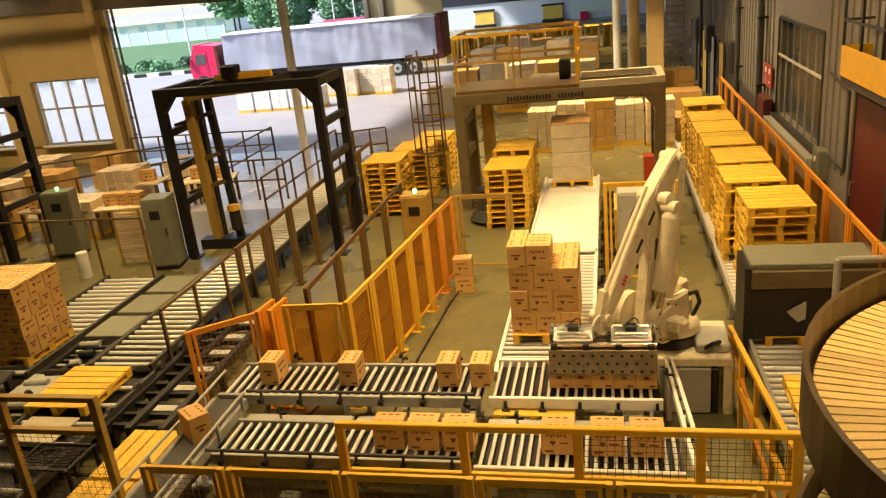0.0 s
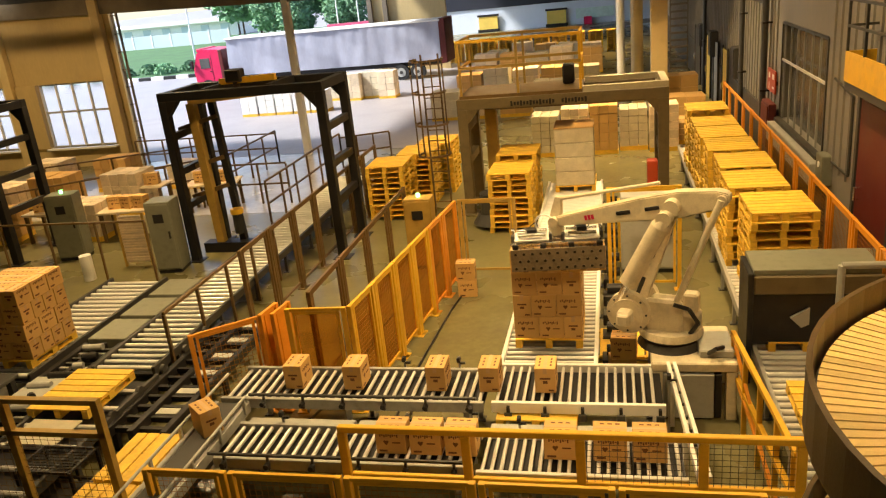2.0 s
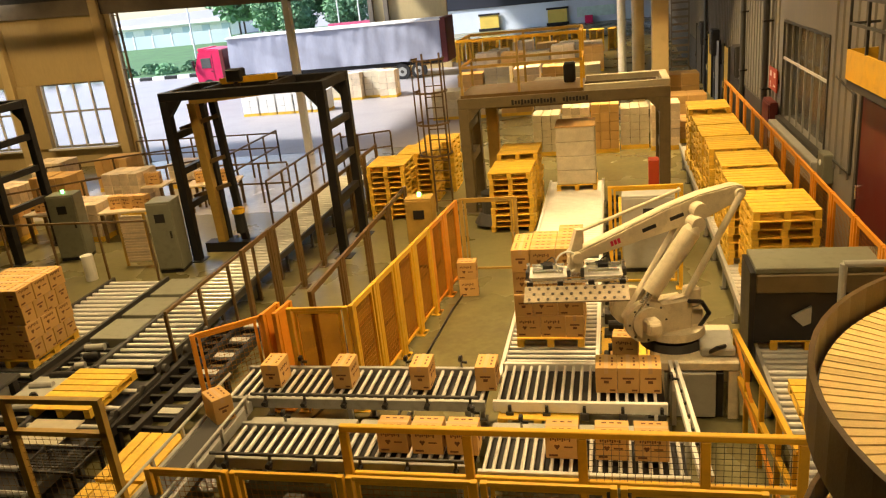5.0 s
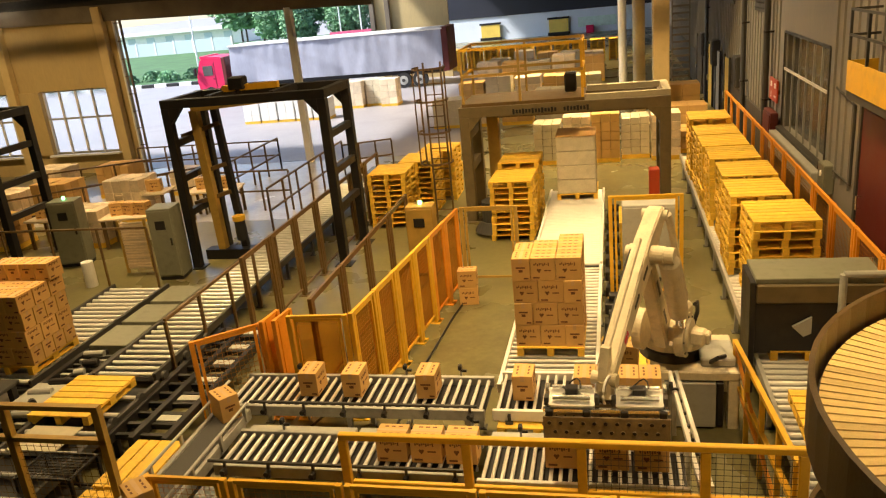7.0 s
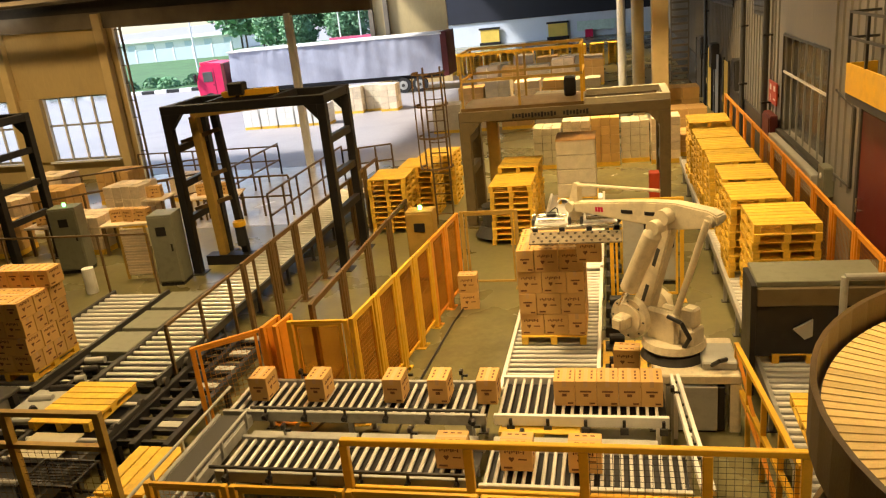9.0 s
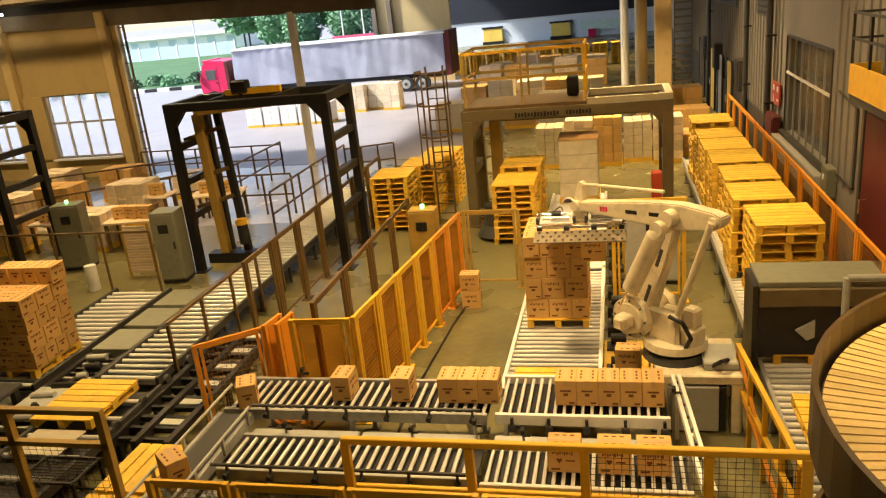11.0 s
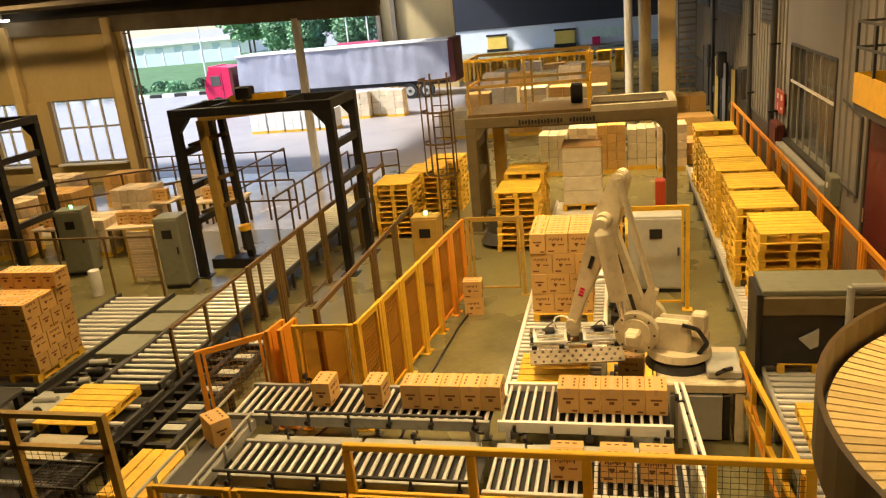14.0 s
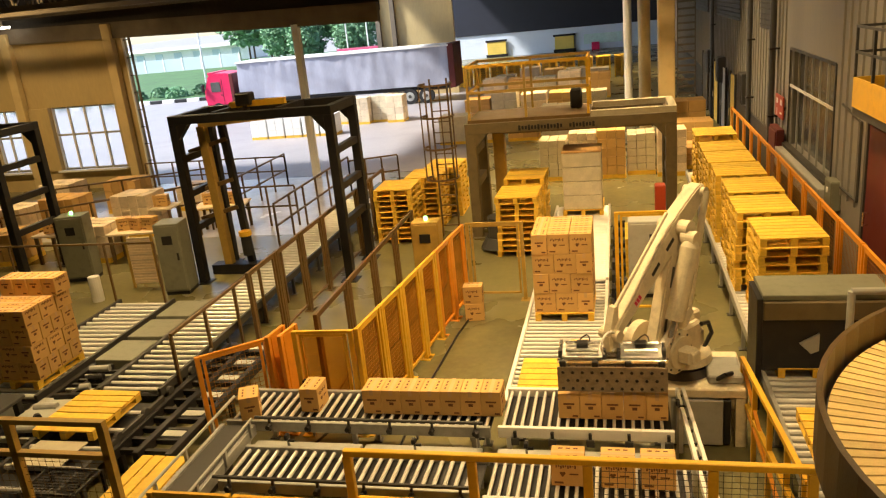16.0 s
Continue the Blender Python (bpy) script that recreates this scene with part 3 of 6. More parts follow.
def carton(m, label="brown cardboard carton with dark printing, taped shut", group="cartons", high=CH):
    """Long side along x, the printed face towards -y; origin under its middle."""
    c = thing("carton", m, label, "carton", group)
    part("body", span(B(), (-CL / 2 + 0.002, -CW / 2 + 0.002, 0.001), (CL / 2 - 0.002, CW / 2 - 0.002, high - 0.003), 0.006), M_CARD, c)
    t = B()
    span(t, (-CL / 2 + 0.004, -0.025, high - 0.004), (CL / 2 - 0.004, 0.025, high - 0.001))
    for s in (-1, 1):
        span(t, (s * (CL / 2 - 0.003), -0.025, high - 0.08), (s * (CL / 2 - 0.001), 0.025, high - 0.001))
    part("tape", t, M_TAPE, c)
    q = B()
    for s in (-1, 1):
        span(q, (s * (CL / 2 - 0.003), -0.07, 0.2), (s * CL / 2, 0.07, 0.225))
        span(q, (s * (CL / 2 - 0.003), -0.03, 0.14), (s * CL / 2, 0.03, 0.18))
        span(q, (s * (CL / 2 - 0.003), -0.11, 0.03), (s * CL / 2, -0.04, 0.055))
        for i in range(3):
            span(q, (-0.11 + i * 0.085, s * 0.075 - 0.012, high - 0.004), (-0.06 + i * 0.085, s * 0.075 + 0.012, high - 0.0015))
    tagged(part("end_print", q, M_PRINT, c), "", "", "", "stuff")
    for s in (-1,):
        y0, y1 = s * (CW / 2 - 0.003), s * (CW / 2 - 0.0)
        k = B()
        for i in range(9):
            x = -0.13 + i * 0.026
            span(k, (x, min(y0, y1), 0.24 + 0.012 * math.sin(i * 2.1)), (x + 0.017, max(y0, y1), 0.262 + 0.02 * abs(math.sin(i * 1.3 + 0.4))))
        part("print_line", k, M_PRINT, c, "dark brand bars")
        h = B()
        prism(h, [(-0.09, 0.17), (-0.075, 0.19), (-0.055, 0.18), (-0.035, 0.19), (-0.02, 0.17), (-0.055, 0.12)], min(y0, y1), max(y0, y1))
        span(h, (0.02, min(y0, y1), 0.15), (0.12, max(y0, y1), 0.168))
        part("emblem", h, M_PRINT, c)
        part("barcode", span(B(), (-0.15, min(y0, y1), 0.035), (-0.05, max(y0, y1), 0.06)), M_PRINT, c)
    return c


# ---- robot ----
RB = Vector((0.72, 10.22, 0.0))
SH_Z, SH_A, L2, L3 = 1.373, 0.512, 1.617, 1.715
WRIST = [(0.0, -0.17, 9.06, 1.70), (0.9, -0.18, 9.06, 1.69), (1.2, -0.19, 9.10, 1.88), (1.5, -0.19, 9.60, 2.39), (1.8, -0.65, 10.30, 2.63),
         (2.0, -0.84, 10.70, 2.55), (2.4, -0.79, 11.00, 2.74), (2.8, -0.64, 11.00, 2.80), (3.2, -0.70, 10.90, 2.58), (3.6, -0.66, 10.80, 2.45),
         (4.0, -0.77, 11.00, 2.75), (4.2, -0.83, 11.00, 2.79), (6.3, -0.09, 7.60, 1.64), (6.6, -0.10, 7.60, 1.66), (7.0, -0.17, 7.60, 1.82),
         (7.2, -0.14, 7.90, 2.03), (7.4, -0.28, 8.30, 2.20), (7.6, -0.44, 8.80, 2.16), (7.8, -0.90, 9.40, 2.05), (8.0, -1.18, 10.00, 2.23),
         (8.2, -1.38, 10.50, 2.32), (8.4, -1.35, 10.80, 2.61), (8.6, -1.15, 11.00, 2.71), (8.8, -0.77, 11.20, 2.83), (9.0, -0.61, 11.30, 2.77),
         (9.2, -0.61, 11.30, 2.76), (11.3, -0.57, 11.30, 2.78), (12.4, -0.60, 11.30, 2.77), (12.6, -0.76, 11.20, 2.55), (12.8, -0.95, 11.00, 2.24),
         (13.0, -0.94, 10.70, 1.82), (13.2, -0.86, 10.64, 1.58), (13.4, -0.77, 10.62, 1.38), (13.7, -0.70, 10.62, 1.31), (14.0, -0.74, 10.62, 1.30),
         (14.2, -0.71, 10.62, 1.34), (14.4, -0.68, 10.58, 1.60), (14.6, -0.63, 10.55, 2.06), (14.8, -0.69, 10.60, 2.48), (15.0, -0.86, 10.60, 2.56),
         (15.2, -1.02, 10.30, 2.48), (15.4, -0.81, 9.90, 2.35), (15.7, -0.38, 9.40, 2.15), (16.0, -0.18, 9.06, 1.88)]


def vec(v):
    return Vector(v) if len(v) == 3 else list(v)


def ease(rows, t):
    """Values at t along rows (t, a, b, ...), smoothly."""
    if t <= rows[0][0]:
        return vec(rows[0][1:])
    for i in range(len(rows) - 1):
        a, b = rows[i], rows[i + 1]
        if t <= b[0]:
            p, n = rows[max(i - 1, 0)], rows[min(i + 2, len(rows) - 1)]
            h = b[0] - a[0]
            u = (t - a[0]) / h
            out = []
            for j in range(1, len(a)):
                ma = (b[j] - p[j]) / (b[0] - p[0]) if p is not a else 0.0
                mb = (n[j] - a[j]) / (n[0] - a[0]) if n is not b else 0.0
                d = (b[j] - a[j]) / h
                ma, mb = (m if m * d > 0 else 0.0 for m in (ma, mb))
                ma, mb = (math.copysign(min(abs(m), 3 * abs(d)), d) for m in (ma, mb))
                u2, u3 = u * u, u * u * u
                out.append((2 * u3 - 3 * u2 + 1) * a[j] + (u3 - 2 * u2 + u) * h * ma + (3 * u2 - 2 * u3) * b[j] + (u3 - u2) * h * mb)
            return vec(out)
    return vec(rows[-1][1:])


def arm(w, base):
    """Turn, lower arm's and upper arm's angles for a wrist place."""
    d = w - base
    r = math.hypot(d.x, d.y)
    turn = math.atan2(d.y, d.x)
    rr, h = r - SH_A, w.z - SH_Z
    k = min(math.hypot(rr, h), 0.999 * (L2 + L3))
    th = math.atan2(h, rr) + math.acos(max(-1, min(1, (L2 ** 2 + k * k - L3 ** 2) / (2 * L2 * k))))
    ex, ez = SH_A + L2 * math.cos(th), SH_Z + L2 * math.sin(th)
    ph = math.atan2(w.z - ez, r - ex)
    return turn, th, ph, ex, ez


def upright(x, z, angle):
    """In the arm's plane: at (x, z), its own x axis raised by angle."""
    return Matrix.Translation((x, 0, z)) @ Matrix.Rotation(-angle, 4, "Y")


CLAMPS, OTHER_CLAMPS = [], []
CLAMP_OPEN = [(0.0, 0.0), (2.1, 0.0), (2.5, 78.0), (4.2, 78.0), (6.0, 60.0), (6.5, 0.0), (8.5, 0.0), (8.9, 78.0), (14.6, 78.0), (15.1, 25.0), (15.6, 0.0), (16.0, 0.0)]


def robot(base, label, clamps):
    r = thing("palletizing_robot", pose(base.x, base.y, 0), label, "robot")
    part("pedestal", span(B(), (-0.3, -0.66, 0.72), (0.82, 0.5, 0.86), 0.02), M_ROBOT, r)
    for x in (-0.22, 0.74):
        for y in (-0.58, 0.42):
            part("pedestal_leg", span(B(), (x - 0.07, y - 0.07, 0), (x + 0.07, y + 0.07, 0.72)), M_ROBOT, r)
    b = B()
    rod(b, (0, 0, 0.86), (0, 0, 0.96), 0.46, 28, 0.4)
    rod(b, (0, 0, 0.96), (0, 0, 1.02), 0.36, 28)
    part("base", b, M_DGREY, r)
    # everything below turns with the body
    tur = B()
    rod(tur, (0, 0, 1.02), (0, 0, 1.12), 0.44, 28, 0.42)
    box(tur, (0.05, 0.17, 1.32), (0.5, 0.12, 0.5), bevel=0.04)
    box(tur, (0.05, -0.17, 1.28), (0.5, 0.12, 0.42), bevel=0.04)
    box(tur, (-0.25, 0, 1.22), (0.3, 0.3, 0.28), bevel=0.03)
    tu = part("turret", tur, M_ROBOT, r)
    g = B()
    rod(g, (SH_A, 0.22, SH_Z), (SH_A, 0.34, SH_Z), 0.3, 28)
    rod(g, (SH_A, 0.34, SH_Z), (SH_A, 0.38, SH_Z), 0.22, 24)
    part("gear_housing", g, M_ROBOT, tu)
    g = B()
    rod(g, (SH_A, -0.34, SH_Z), (SH_A, -0.22, SH_Z), 0.28, 28)
    part("gear_housing", g, M_ROBOT, tu)
    for s in (-1, 1):
        mo = B()
        box(mo, (SH_A, s * 0.47, SH_Z), (0.2, 0.2, 0.2), bevel=0.03)
        box(mo, (SH_A, s * 0.59, SH_Z), (0.16, 0.06, 0.16), bevel=0.02)
        part("motor", mo, M_ROBOT, tu)
    mo = B()
    box(mo, (-0.28, 0.0, 1.5), (0.2, 0.2, 0.28), bevel=0.03)
    part("motor", mo, M_ROBOT, tu)
    cb = B()
    pts = [(-0.3, 0.2, 1.1), (-0.42, 0.24, 1.3), (-0.3, 0.26, 1.5), (-0.1, 0.28, 1.55)]
    for a, c in zip(pts, pts[1:]):
        rod(cb, a, c, 0.03, 8)
    part("cable", cb, M_BLACK, tu)
    # lower arm: own x axis runs from shoulder to elbow
    lo = B()
    prism(lo, [(-0.16, -0.17), (0.2, -0.15), (L2 - 0.2, -0.09), (L2 + 0.1, -0.09), (L2 + 0.12, 0.0), (L2 + 0.1, 0.09), (L2 - 0.2, 0.09), (0.2, 0.15), (-0.16, 0.17)], -0.09, 0.09)
    bmesh.ops.bevel(lo, geom=lo.edges[:], offset=0.02, segments=2, affect="EDGES")
    rod(lo, (L2, -0.2, 0), (L2, 0.2, 0), 0.09, 18)
    la = part("lower_arm", lo, M_ROBOT, r)
    # balancing cylinder beside the lower arm
    cy = B()
    rod(cy, (0.36, 0, 0), (L2 - 0.3, 0, 0), 0.125, 24)
    rod(cy, (L2 - 0.3, 0, 0), (L2 - 0.18, 0, 0), 0.125, 24, 0.07)
    rod(cy, (L2 - 0.18, -0.12, 0), (L2 - 0.18, 0.08, 0), 0.1, 18)
    bal = part("balancing_cylinder", cy, M_ROBOT, r)
    part("piston_rod", rod(B(), (-0.02, 0, 0), (0.44, 0, 0), 0.05, 12), M_CHROME, bal)
    # upper arm: own x axis runs from elbow to wrist
    up = B()
    prism(up, [(-0.72, -0.06), (-0.62, -0.13), (-0.1, -0.19), (0.25, -0.17), (L3 - 0.35, -0.09), (L3 - 0.05, -0.07), (L3 + 0.07, 0.0), (L3 - 0.05, 0.07), (L3 - 0.35, 0.09), (0.4, 0.16), (-0.1, 0.17), (-0.6, 0.1), (-0.72, 0.04)], -0.1, 0.1)
    bmesh.ops.bevel(up, geom=up.edges[:], offset=0.018, segments=2, affect="EDGES")
    rod(up, (-0.62, -0.16, -0.02), (-0.62, 0.16, -0.02), 0.07, 16)
    rod(up, (L3, -0.14, 0), (L3, 0.14, 0), 0.075, 16)
    rod(up, (0, -0.16, 0), (0, 0.26, 0), 0.11, 20)
    ua = part("upper_arm", up, M_ROBOT, r)
    for x in (0.28, 0.68):
        for s in (-1, 1):
            sl = B()
            box(sl, (x, s * 0.1, 0.0), (0.2, 0.012, 0.055), bevel=0.005)
            part("slot", sl, M_BLACK, ua, "dark lightening slot")
    for s in (-1, 1):
        lg = B()
        for i in range(3):
            box(lg, (1.12 + i * 0.05, s * 0.101, 0.0), (0.038, 0.008, 0.07))
        part("maker_mark", lg, M_RED, ua, "small red maker's mark")
    dr = B()
    for i, x in enumerate((0.05, 0.3, 0.55, 0.8, 1.05, 1.3)):
        rod(dr, (x, -0.105 - 0.02 * (i % 2), 0.13 - 0.02 * i), (x + 0.27, -0.105 - 0.02 * ((i + 1) % 2), 0.11 - 0.02 * i), 0.018, 6)
    part("cable_bundle", dr, M_DGREY, ua, "dark cable bundle along the arm")
    for x in (0.35, 0.95):
        part("arm_slot", box(B(), (x, 0.0, 0.0), (0.3, 0.186, 0.07), bevel=0.01), M_DGREY, la, "dark recess through the arm")
    for v in range(8):
        q = v * math.pi / 4
        part("bolt", rod(B(), (SH_A + 0.25 * math.cos(q), -0.35, SH_Z + 0.23 * math.sin(q)), (SH_A + 0.25 * math.cos(q), -0.34, SH_Z + 0.23 * math.sin(q)), 0.016, 6), M_DGREY, tu)
        part("bolt", rod(B(), (SH_A + 0.26 * math.cos(q), 0.34, SH_Z + 0.26 * math.sin(q)), (SH_A + 0.26 * math.cos(q), 0.352, SH_Z + 0.26 * math.sin(q)), 0.016, 6), M_DGREY, tu)
    # rods
    part("rear_rod", rod(B(), (0, 0, 0), (L2, 0, 0), 0.045, 12), M_ROBOT, r)
    part("crank", prism(B(), [(-0.66, -0.07), (0, -0.13), (0.14, 0), (0, 0.13), (-0.66, 0.07)], 0.1, 0.2), M_ROBOT, r)
    part("top_rod", rod(B(), (0, 0, 0), (L3 - 0.25, 0, 0), 0.025, 10), M_ROBOT, r)
    tri = B()
    prism(tri, [(-0.09, -0.1), (0.1, -0.1), (0.08, 0.05), (-0.02, 0.36), (-0.1, 0.36)], -0.05, 0.05)
    rod(tri, (0, 0, -0.2), (0, 0, 0.0), 0.1, 18)
    wr = part("wrist", tri, M_ROBOT, r)
    hose = B()
    pts = [(0.14 + 0.15 * math.cos(a), 0.08, -0.05 + 0.15 * math.sin(a)) for a in [i * math.pi / 8 - 0.8 for i in range(14)]]
    tube(hose, pts, 0.014)
    part("hose", hose, M_WHITE, wr, "white looped air hose")
    # gripper, long side along x
    gb = B()
    box(gb, (0, 0, -0.02), (0.9, 0.1, 0.06), bevel=0.01)
    for y in (-0.17, 0.17):
        box(gb, (0, y, -0.05), (1.34, 0.05, 0.05), bevel=0.008)
    for x in (-0.6, -0.2, 0.2, 0.6):
        box(gb, (x, 0, -0.05), (0.05, 0.4, 0.04))
    gr = part("gripper", gb, M_CHROME, r)
    for x in (-0.36, 0.36):
        pl = B()
        n = 20
        ring = []
        for i in range(n):
            a = 2 * math.pi * i / n
            ring.append((pl.verts.new((x + 0.13 * math.cos(a), 0.1 * math.sin(a), 0.0)), pl.verts.new((x + 0.25 * max(-1, min(1, 1.5 * math.cos(a))), 0.2 * max(-1, min(1, 1.5 * math.sin(a))), 0.0))))
        for i in range(n):
            (a, b2), (c, d) = ring[i], ring[(i + 1) % n]
            pl.faces.new((a, b2, d, c))
        ext = bmesh.ops.extrude_face_region(pl, geom=pl.faces[:])
        bmesh.ops.translate(pl, vec=(0, 0, 0.02), verts=[v for v in ext["geom"] if isinstance(v, bmesh.types.BMVert)])
        part("top_plate", pl, M_WHITE, gr, "white plate with a round opening")
        part("air_cylinder", rod(B(), (x - 0.22, 0.12, 0.06), (x + 0.22, 0.12, 0.06), 0.03, 12), M_CHROME, gr)
        part("air_cylinder", rod(B(), (x - 0.2, -0.13, 0.07), (x + 0.2, -0.13, 0.07), 0.035, 12), M_CHROME, gr)
        part("valve_block", box(B(), (x, 0, 0.08), (0.14, 0.12, 0.12), bevel=0.01), M_BLACK, gr)
        for q, (dx, dy) in enumerate(((-0.27, -0.1), (-0.27, 0.1), (0.27, -0.08), (0.27, 0.12))):
            part("bracket", box(B(), (x + dx, dy, 0.03 + 0.02 * (q % 2)), (0.05, 0.1, 0.1), bevel=0.006), M_CHROME if q % 2 else M_DGREY, gr)
        ho = B()
        hp = [(x + 0.1 * math.cos(v), -0.02 + 0.15 * math.sin(v), 0.14 + 0.05 * math.sin(2 * v)) for v in [m_ * 0.5 for m_ in range(9)]]
        tube(ho, hp, 0.009, 6)
        part("air_hose", ho, M_BLACK, gr, "thin black air hose")
    for s in (-1, 1):
        cp = span(B(), (-0.67, -0.012, -0.34), (0.67, 0.012, 0.0), 0.004)
        for i in range(11):
            for j in range(3):
                x, z = -0.6 + i * 0.12 + (0.06 if j % 2 else 0), -0.29 + j * 0.11
                if x < 0.65:
                    rod(cp, (x, s * 0.012, z), (x, s * 0.024, z), 0.022, 8)
        pl = part("clamp_plate", cp, M_CLAMP, gr, "pale steel clamp plate with dark studs")
        pl.matrix_basis = pose(0, s * 0.23, -0.1)
        for f in pl.data.polygons:
            if f.area < 0.003 and abs(f.normal.y) > 0.9:
                f.material_index = 1
        pl.data.materials.append(M_BLACK)
        clamps.append((pl, s))
        for x in (-0.6, -0.2, 0.2, 0.6):
            part("hinge", box(B(), (x, s * 0.21, -0.08), (0.08, 0.05, 0.1), bevel=0.01), M_BLACK, gr)
    for i in range(14):
        x = -0.62 + i * 0.095
        f = bar(B(), (x, -0.2, -0.1), (x + 0.015, -0.19, -0.24), 0.018)
        part("finger", f, M_BLACK, gr)
    return r


# ---- gantries and wrappers ----
def post_frame(name, x0, x1, y0, y1, h, w, material, label, front_only=False):
    g = thing(name, pose(0, 0, 0), label, "gantry")
    for x in (x0, x1):
        for y in (y0, y1):
            p = part("post", span(B(), (x - w / 2, y - w / 2, 0.02), (x + w / 2, y + w / 2, h - w), 0.01), material, g)
            part("foot_plate", span(B(), (x - w, y - w, 0), (x + w, y + w, 0.02)), material, p)
    for y in (y0, y1):
        part("beam", span(B(), (x0 - w / 2, y - w / 2, h - w), (x1 + w / 2, y + w / 2, h), 0.01), material, g)
        for x, s in ((x0, 1), (x1, -1)):
            part("brace", prism(B(), [(x + s * w / 2, h - w), (x + s * (w / 2 + 0.3), h - w), (x + s * w / 2, h - w - 0.35)], y - w / 2.2, y + w / 2.2), material, g)
    for x in (x0, x1):
        part("side_beam", span(B(), (x - w / 2.2, y0 + w / 2, h - w), (x + w / 2.2, y1 - w / 2, h - 0.01)), material, g)
        for z in (1.3, 2.15, 3.0):
            if z < h - 0.5:
                part("side_rail", span(B(), (x - w / 3, y0 + w / 2, z), (x + w / 3, y1 - w / 2, z + w * 0.8)), material, g)
    return g


def gantries():
    g = post_frame("wrapping_gantry", -10.13, -6.3, 16.3, 17.9, 4.12, 0.2, M_BLACK, "tall black steel wrapping gantry straddling the conveyor")
    for x in (-9.2, -7.6):
        part("top_beam", span(B(), (x, 16.4, 3.98), (x + 0.14, 17.8, 4.14)), M_BLACK, g)
    arm_ = thing("wrapper_arm", pose(-9.7, 17.0, 0), "yellow rotating wrapper arm hanging in the gantry", "wrapper")
    part("crossbeam", bar(B(), (-0.2, 0, 3.8), (2.9, 0.1, 3.95), 0.16), M_OCHRE, arm_)
    part("mast", bar(B(), (-0.05, 0, 0.25), (-0.15, 0, 3.75), 0.2), M_OCHRE, arm_, "ochre mast")
    part("mast", bar(B(), (0.48, 0.15, 0.25), (0.3, 0.15, 3.8), 0.16), M_BLACK, arm_, "black mast")
    for z in (1.7, 2.4, 3.4):
        part("link", bar(B(), (-0.6, 0, z - 0.25), (0.4, 0.1, z), 0.1), M_BROWN, arm_)
    part("foot_beam", span(B(), (-0.5, -0.15, 0.0), (1.0, 0.2, 0.25)), M_BLACK, arm_)
    part("film_roll", rod(B(), (0.55, -0.1, 0.5), (0.55, -0.1, 1.0), 0.13, 18), M_RUBBER, arm_)
    part("roll_cap", rod(B(), (0.55, -0.1, 1.0), (0.55, -0.1, 1.12), 0.16, 18), M_YEL, arm_, "yellow cap")
    part("top_motor", box(B(), (1.0, 0.2, 4.3), (0.4, 0.3, 0.3), bevel=0.03), M_BLACK, arm_)
    part("top_drive", bar(B(), (0.6, 0.2, 4.18), (2.0, 0.25, 4.2), 0.14), M_YEL, arm_)
    part("top_stub", rod(B(), (1.0, 0.2, 3.9), (1.0, 0.2, 4.15), 0.08, 10), M_BLACK, arm_)
    # a further gantry at the far left
    g0 = post_frame("wrapping_gantry", -19.1, -15.3, 16.3, 17.9, 4.05, 0.2, M_BLACK, "black steel wrapping gantry beside the window bays")
    # bigger grey gantry with a guarded platform over the main lane
    g2 = post_frame("wrapping_gantry", -3.75, 1.2, 19.5, 21.1, 3.02, 0.26, M_GANTRY, "olive-grey wrapping gantry with a yellow-railed platform over the lane")
    part("deck", span(B(), (-3.8, 19.45, 3.02), (-0.72, 21.2, 3.1)), M_BROWN, g2)
    part("pale_beam", span(B(), (-0.7, 19.42, 3.02), (1.33, 19.6, 3.16)), M_PALE, g2)
    part("pale_beam", span(B(), (-0.7, 21.0, 3.02), (1.33, 21.2, 3.16)), M_PALE, g2)
    part("pale_beam", span(B(), (1.15, 19.6, 3.02), (1.33, 21.0, 3.16)), M_PALE, g2)
    for i in range(22):
        x = -2.5 + i * 0.08 + (0.15 if i > 13 else 0)
        hgt = 0.09 if i % 3 else 0.13
        part("sign_bar", span(B(), (x, 19.355, 2.86 - hgt / 2), (x + 0.055, 19.368, 2.86 + hgt / 2)), M_BLACK, g2)
    for y in (19.5, 21.15):
        for x in (-3.75, -2.3, -0.76):
            part("rail_post", span(B(), (x - 0.03, y - 0.03, 3.1), (x + 0.03, y + 0.03, 4.4)), M_YEL if x > -1 else M_OCHRE, g2)
        for z in (3.75, 4.4):
            part("handrail", span(B(), (-3.78, y - 0.035, z), (-0.73, y + 0.035, z + 0.07)), M_YEL if z > 4 and y < 20 else M_OCHRE, g2)
    for x in (-3.75, -0.76):
        for z in (3.75, 4.4):
            part("handrail", span(B(), (x - 0.03, 19.5, z), (x + 0.03, 21.15, z + 0.06)), M_YEL, g2)
    part("motor", box(B(), (-1.1, 20.6, 3.35), (0.3, 0.3, 0.5), bevel=0.04), M_RUBBER, g2)
    part("inner_post", span(B(), (-3.3, 20.1, 0), (-3.0, 20.4, 2.7), 0.02), M_OCHRE, g2)
    part("inner_beam", span(B(), (-3.3, 20.1, 2.6), (0.9, 20.35, 2.76), 0.02), M_BROWN, g2)
    ring = B()
    rod(ring, (-2.95, 18.4, 0.1), (-2.95, 18.4, 0.35), 0.55, 24, 0.4)
    rod(ring, (-2.95, 18.4, 0.35), (-2.95, 18.4, 0.85), 0.35, 20)
    t = part("turntable", ring, M_DGREY)
    tagged(t, "dark round machine foot on the floor by the lane", "machine")
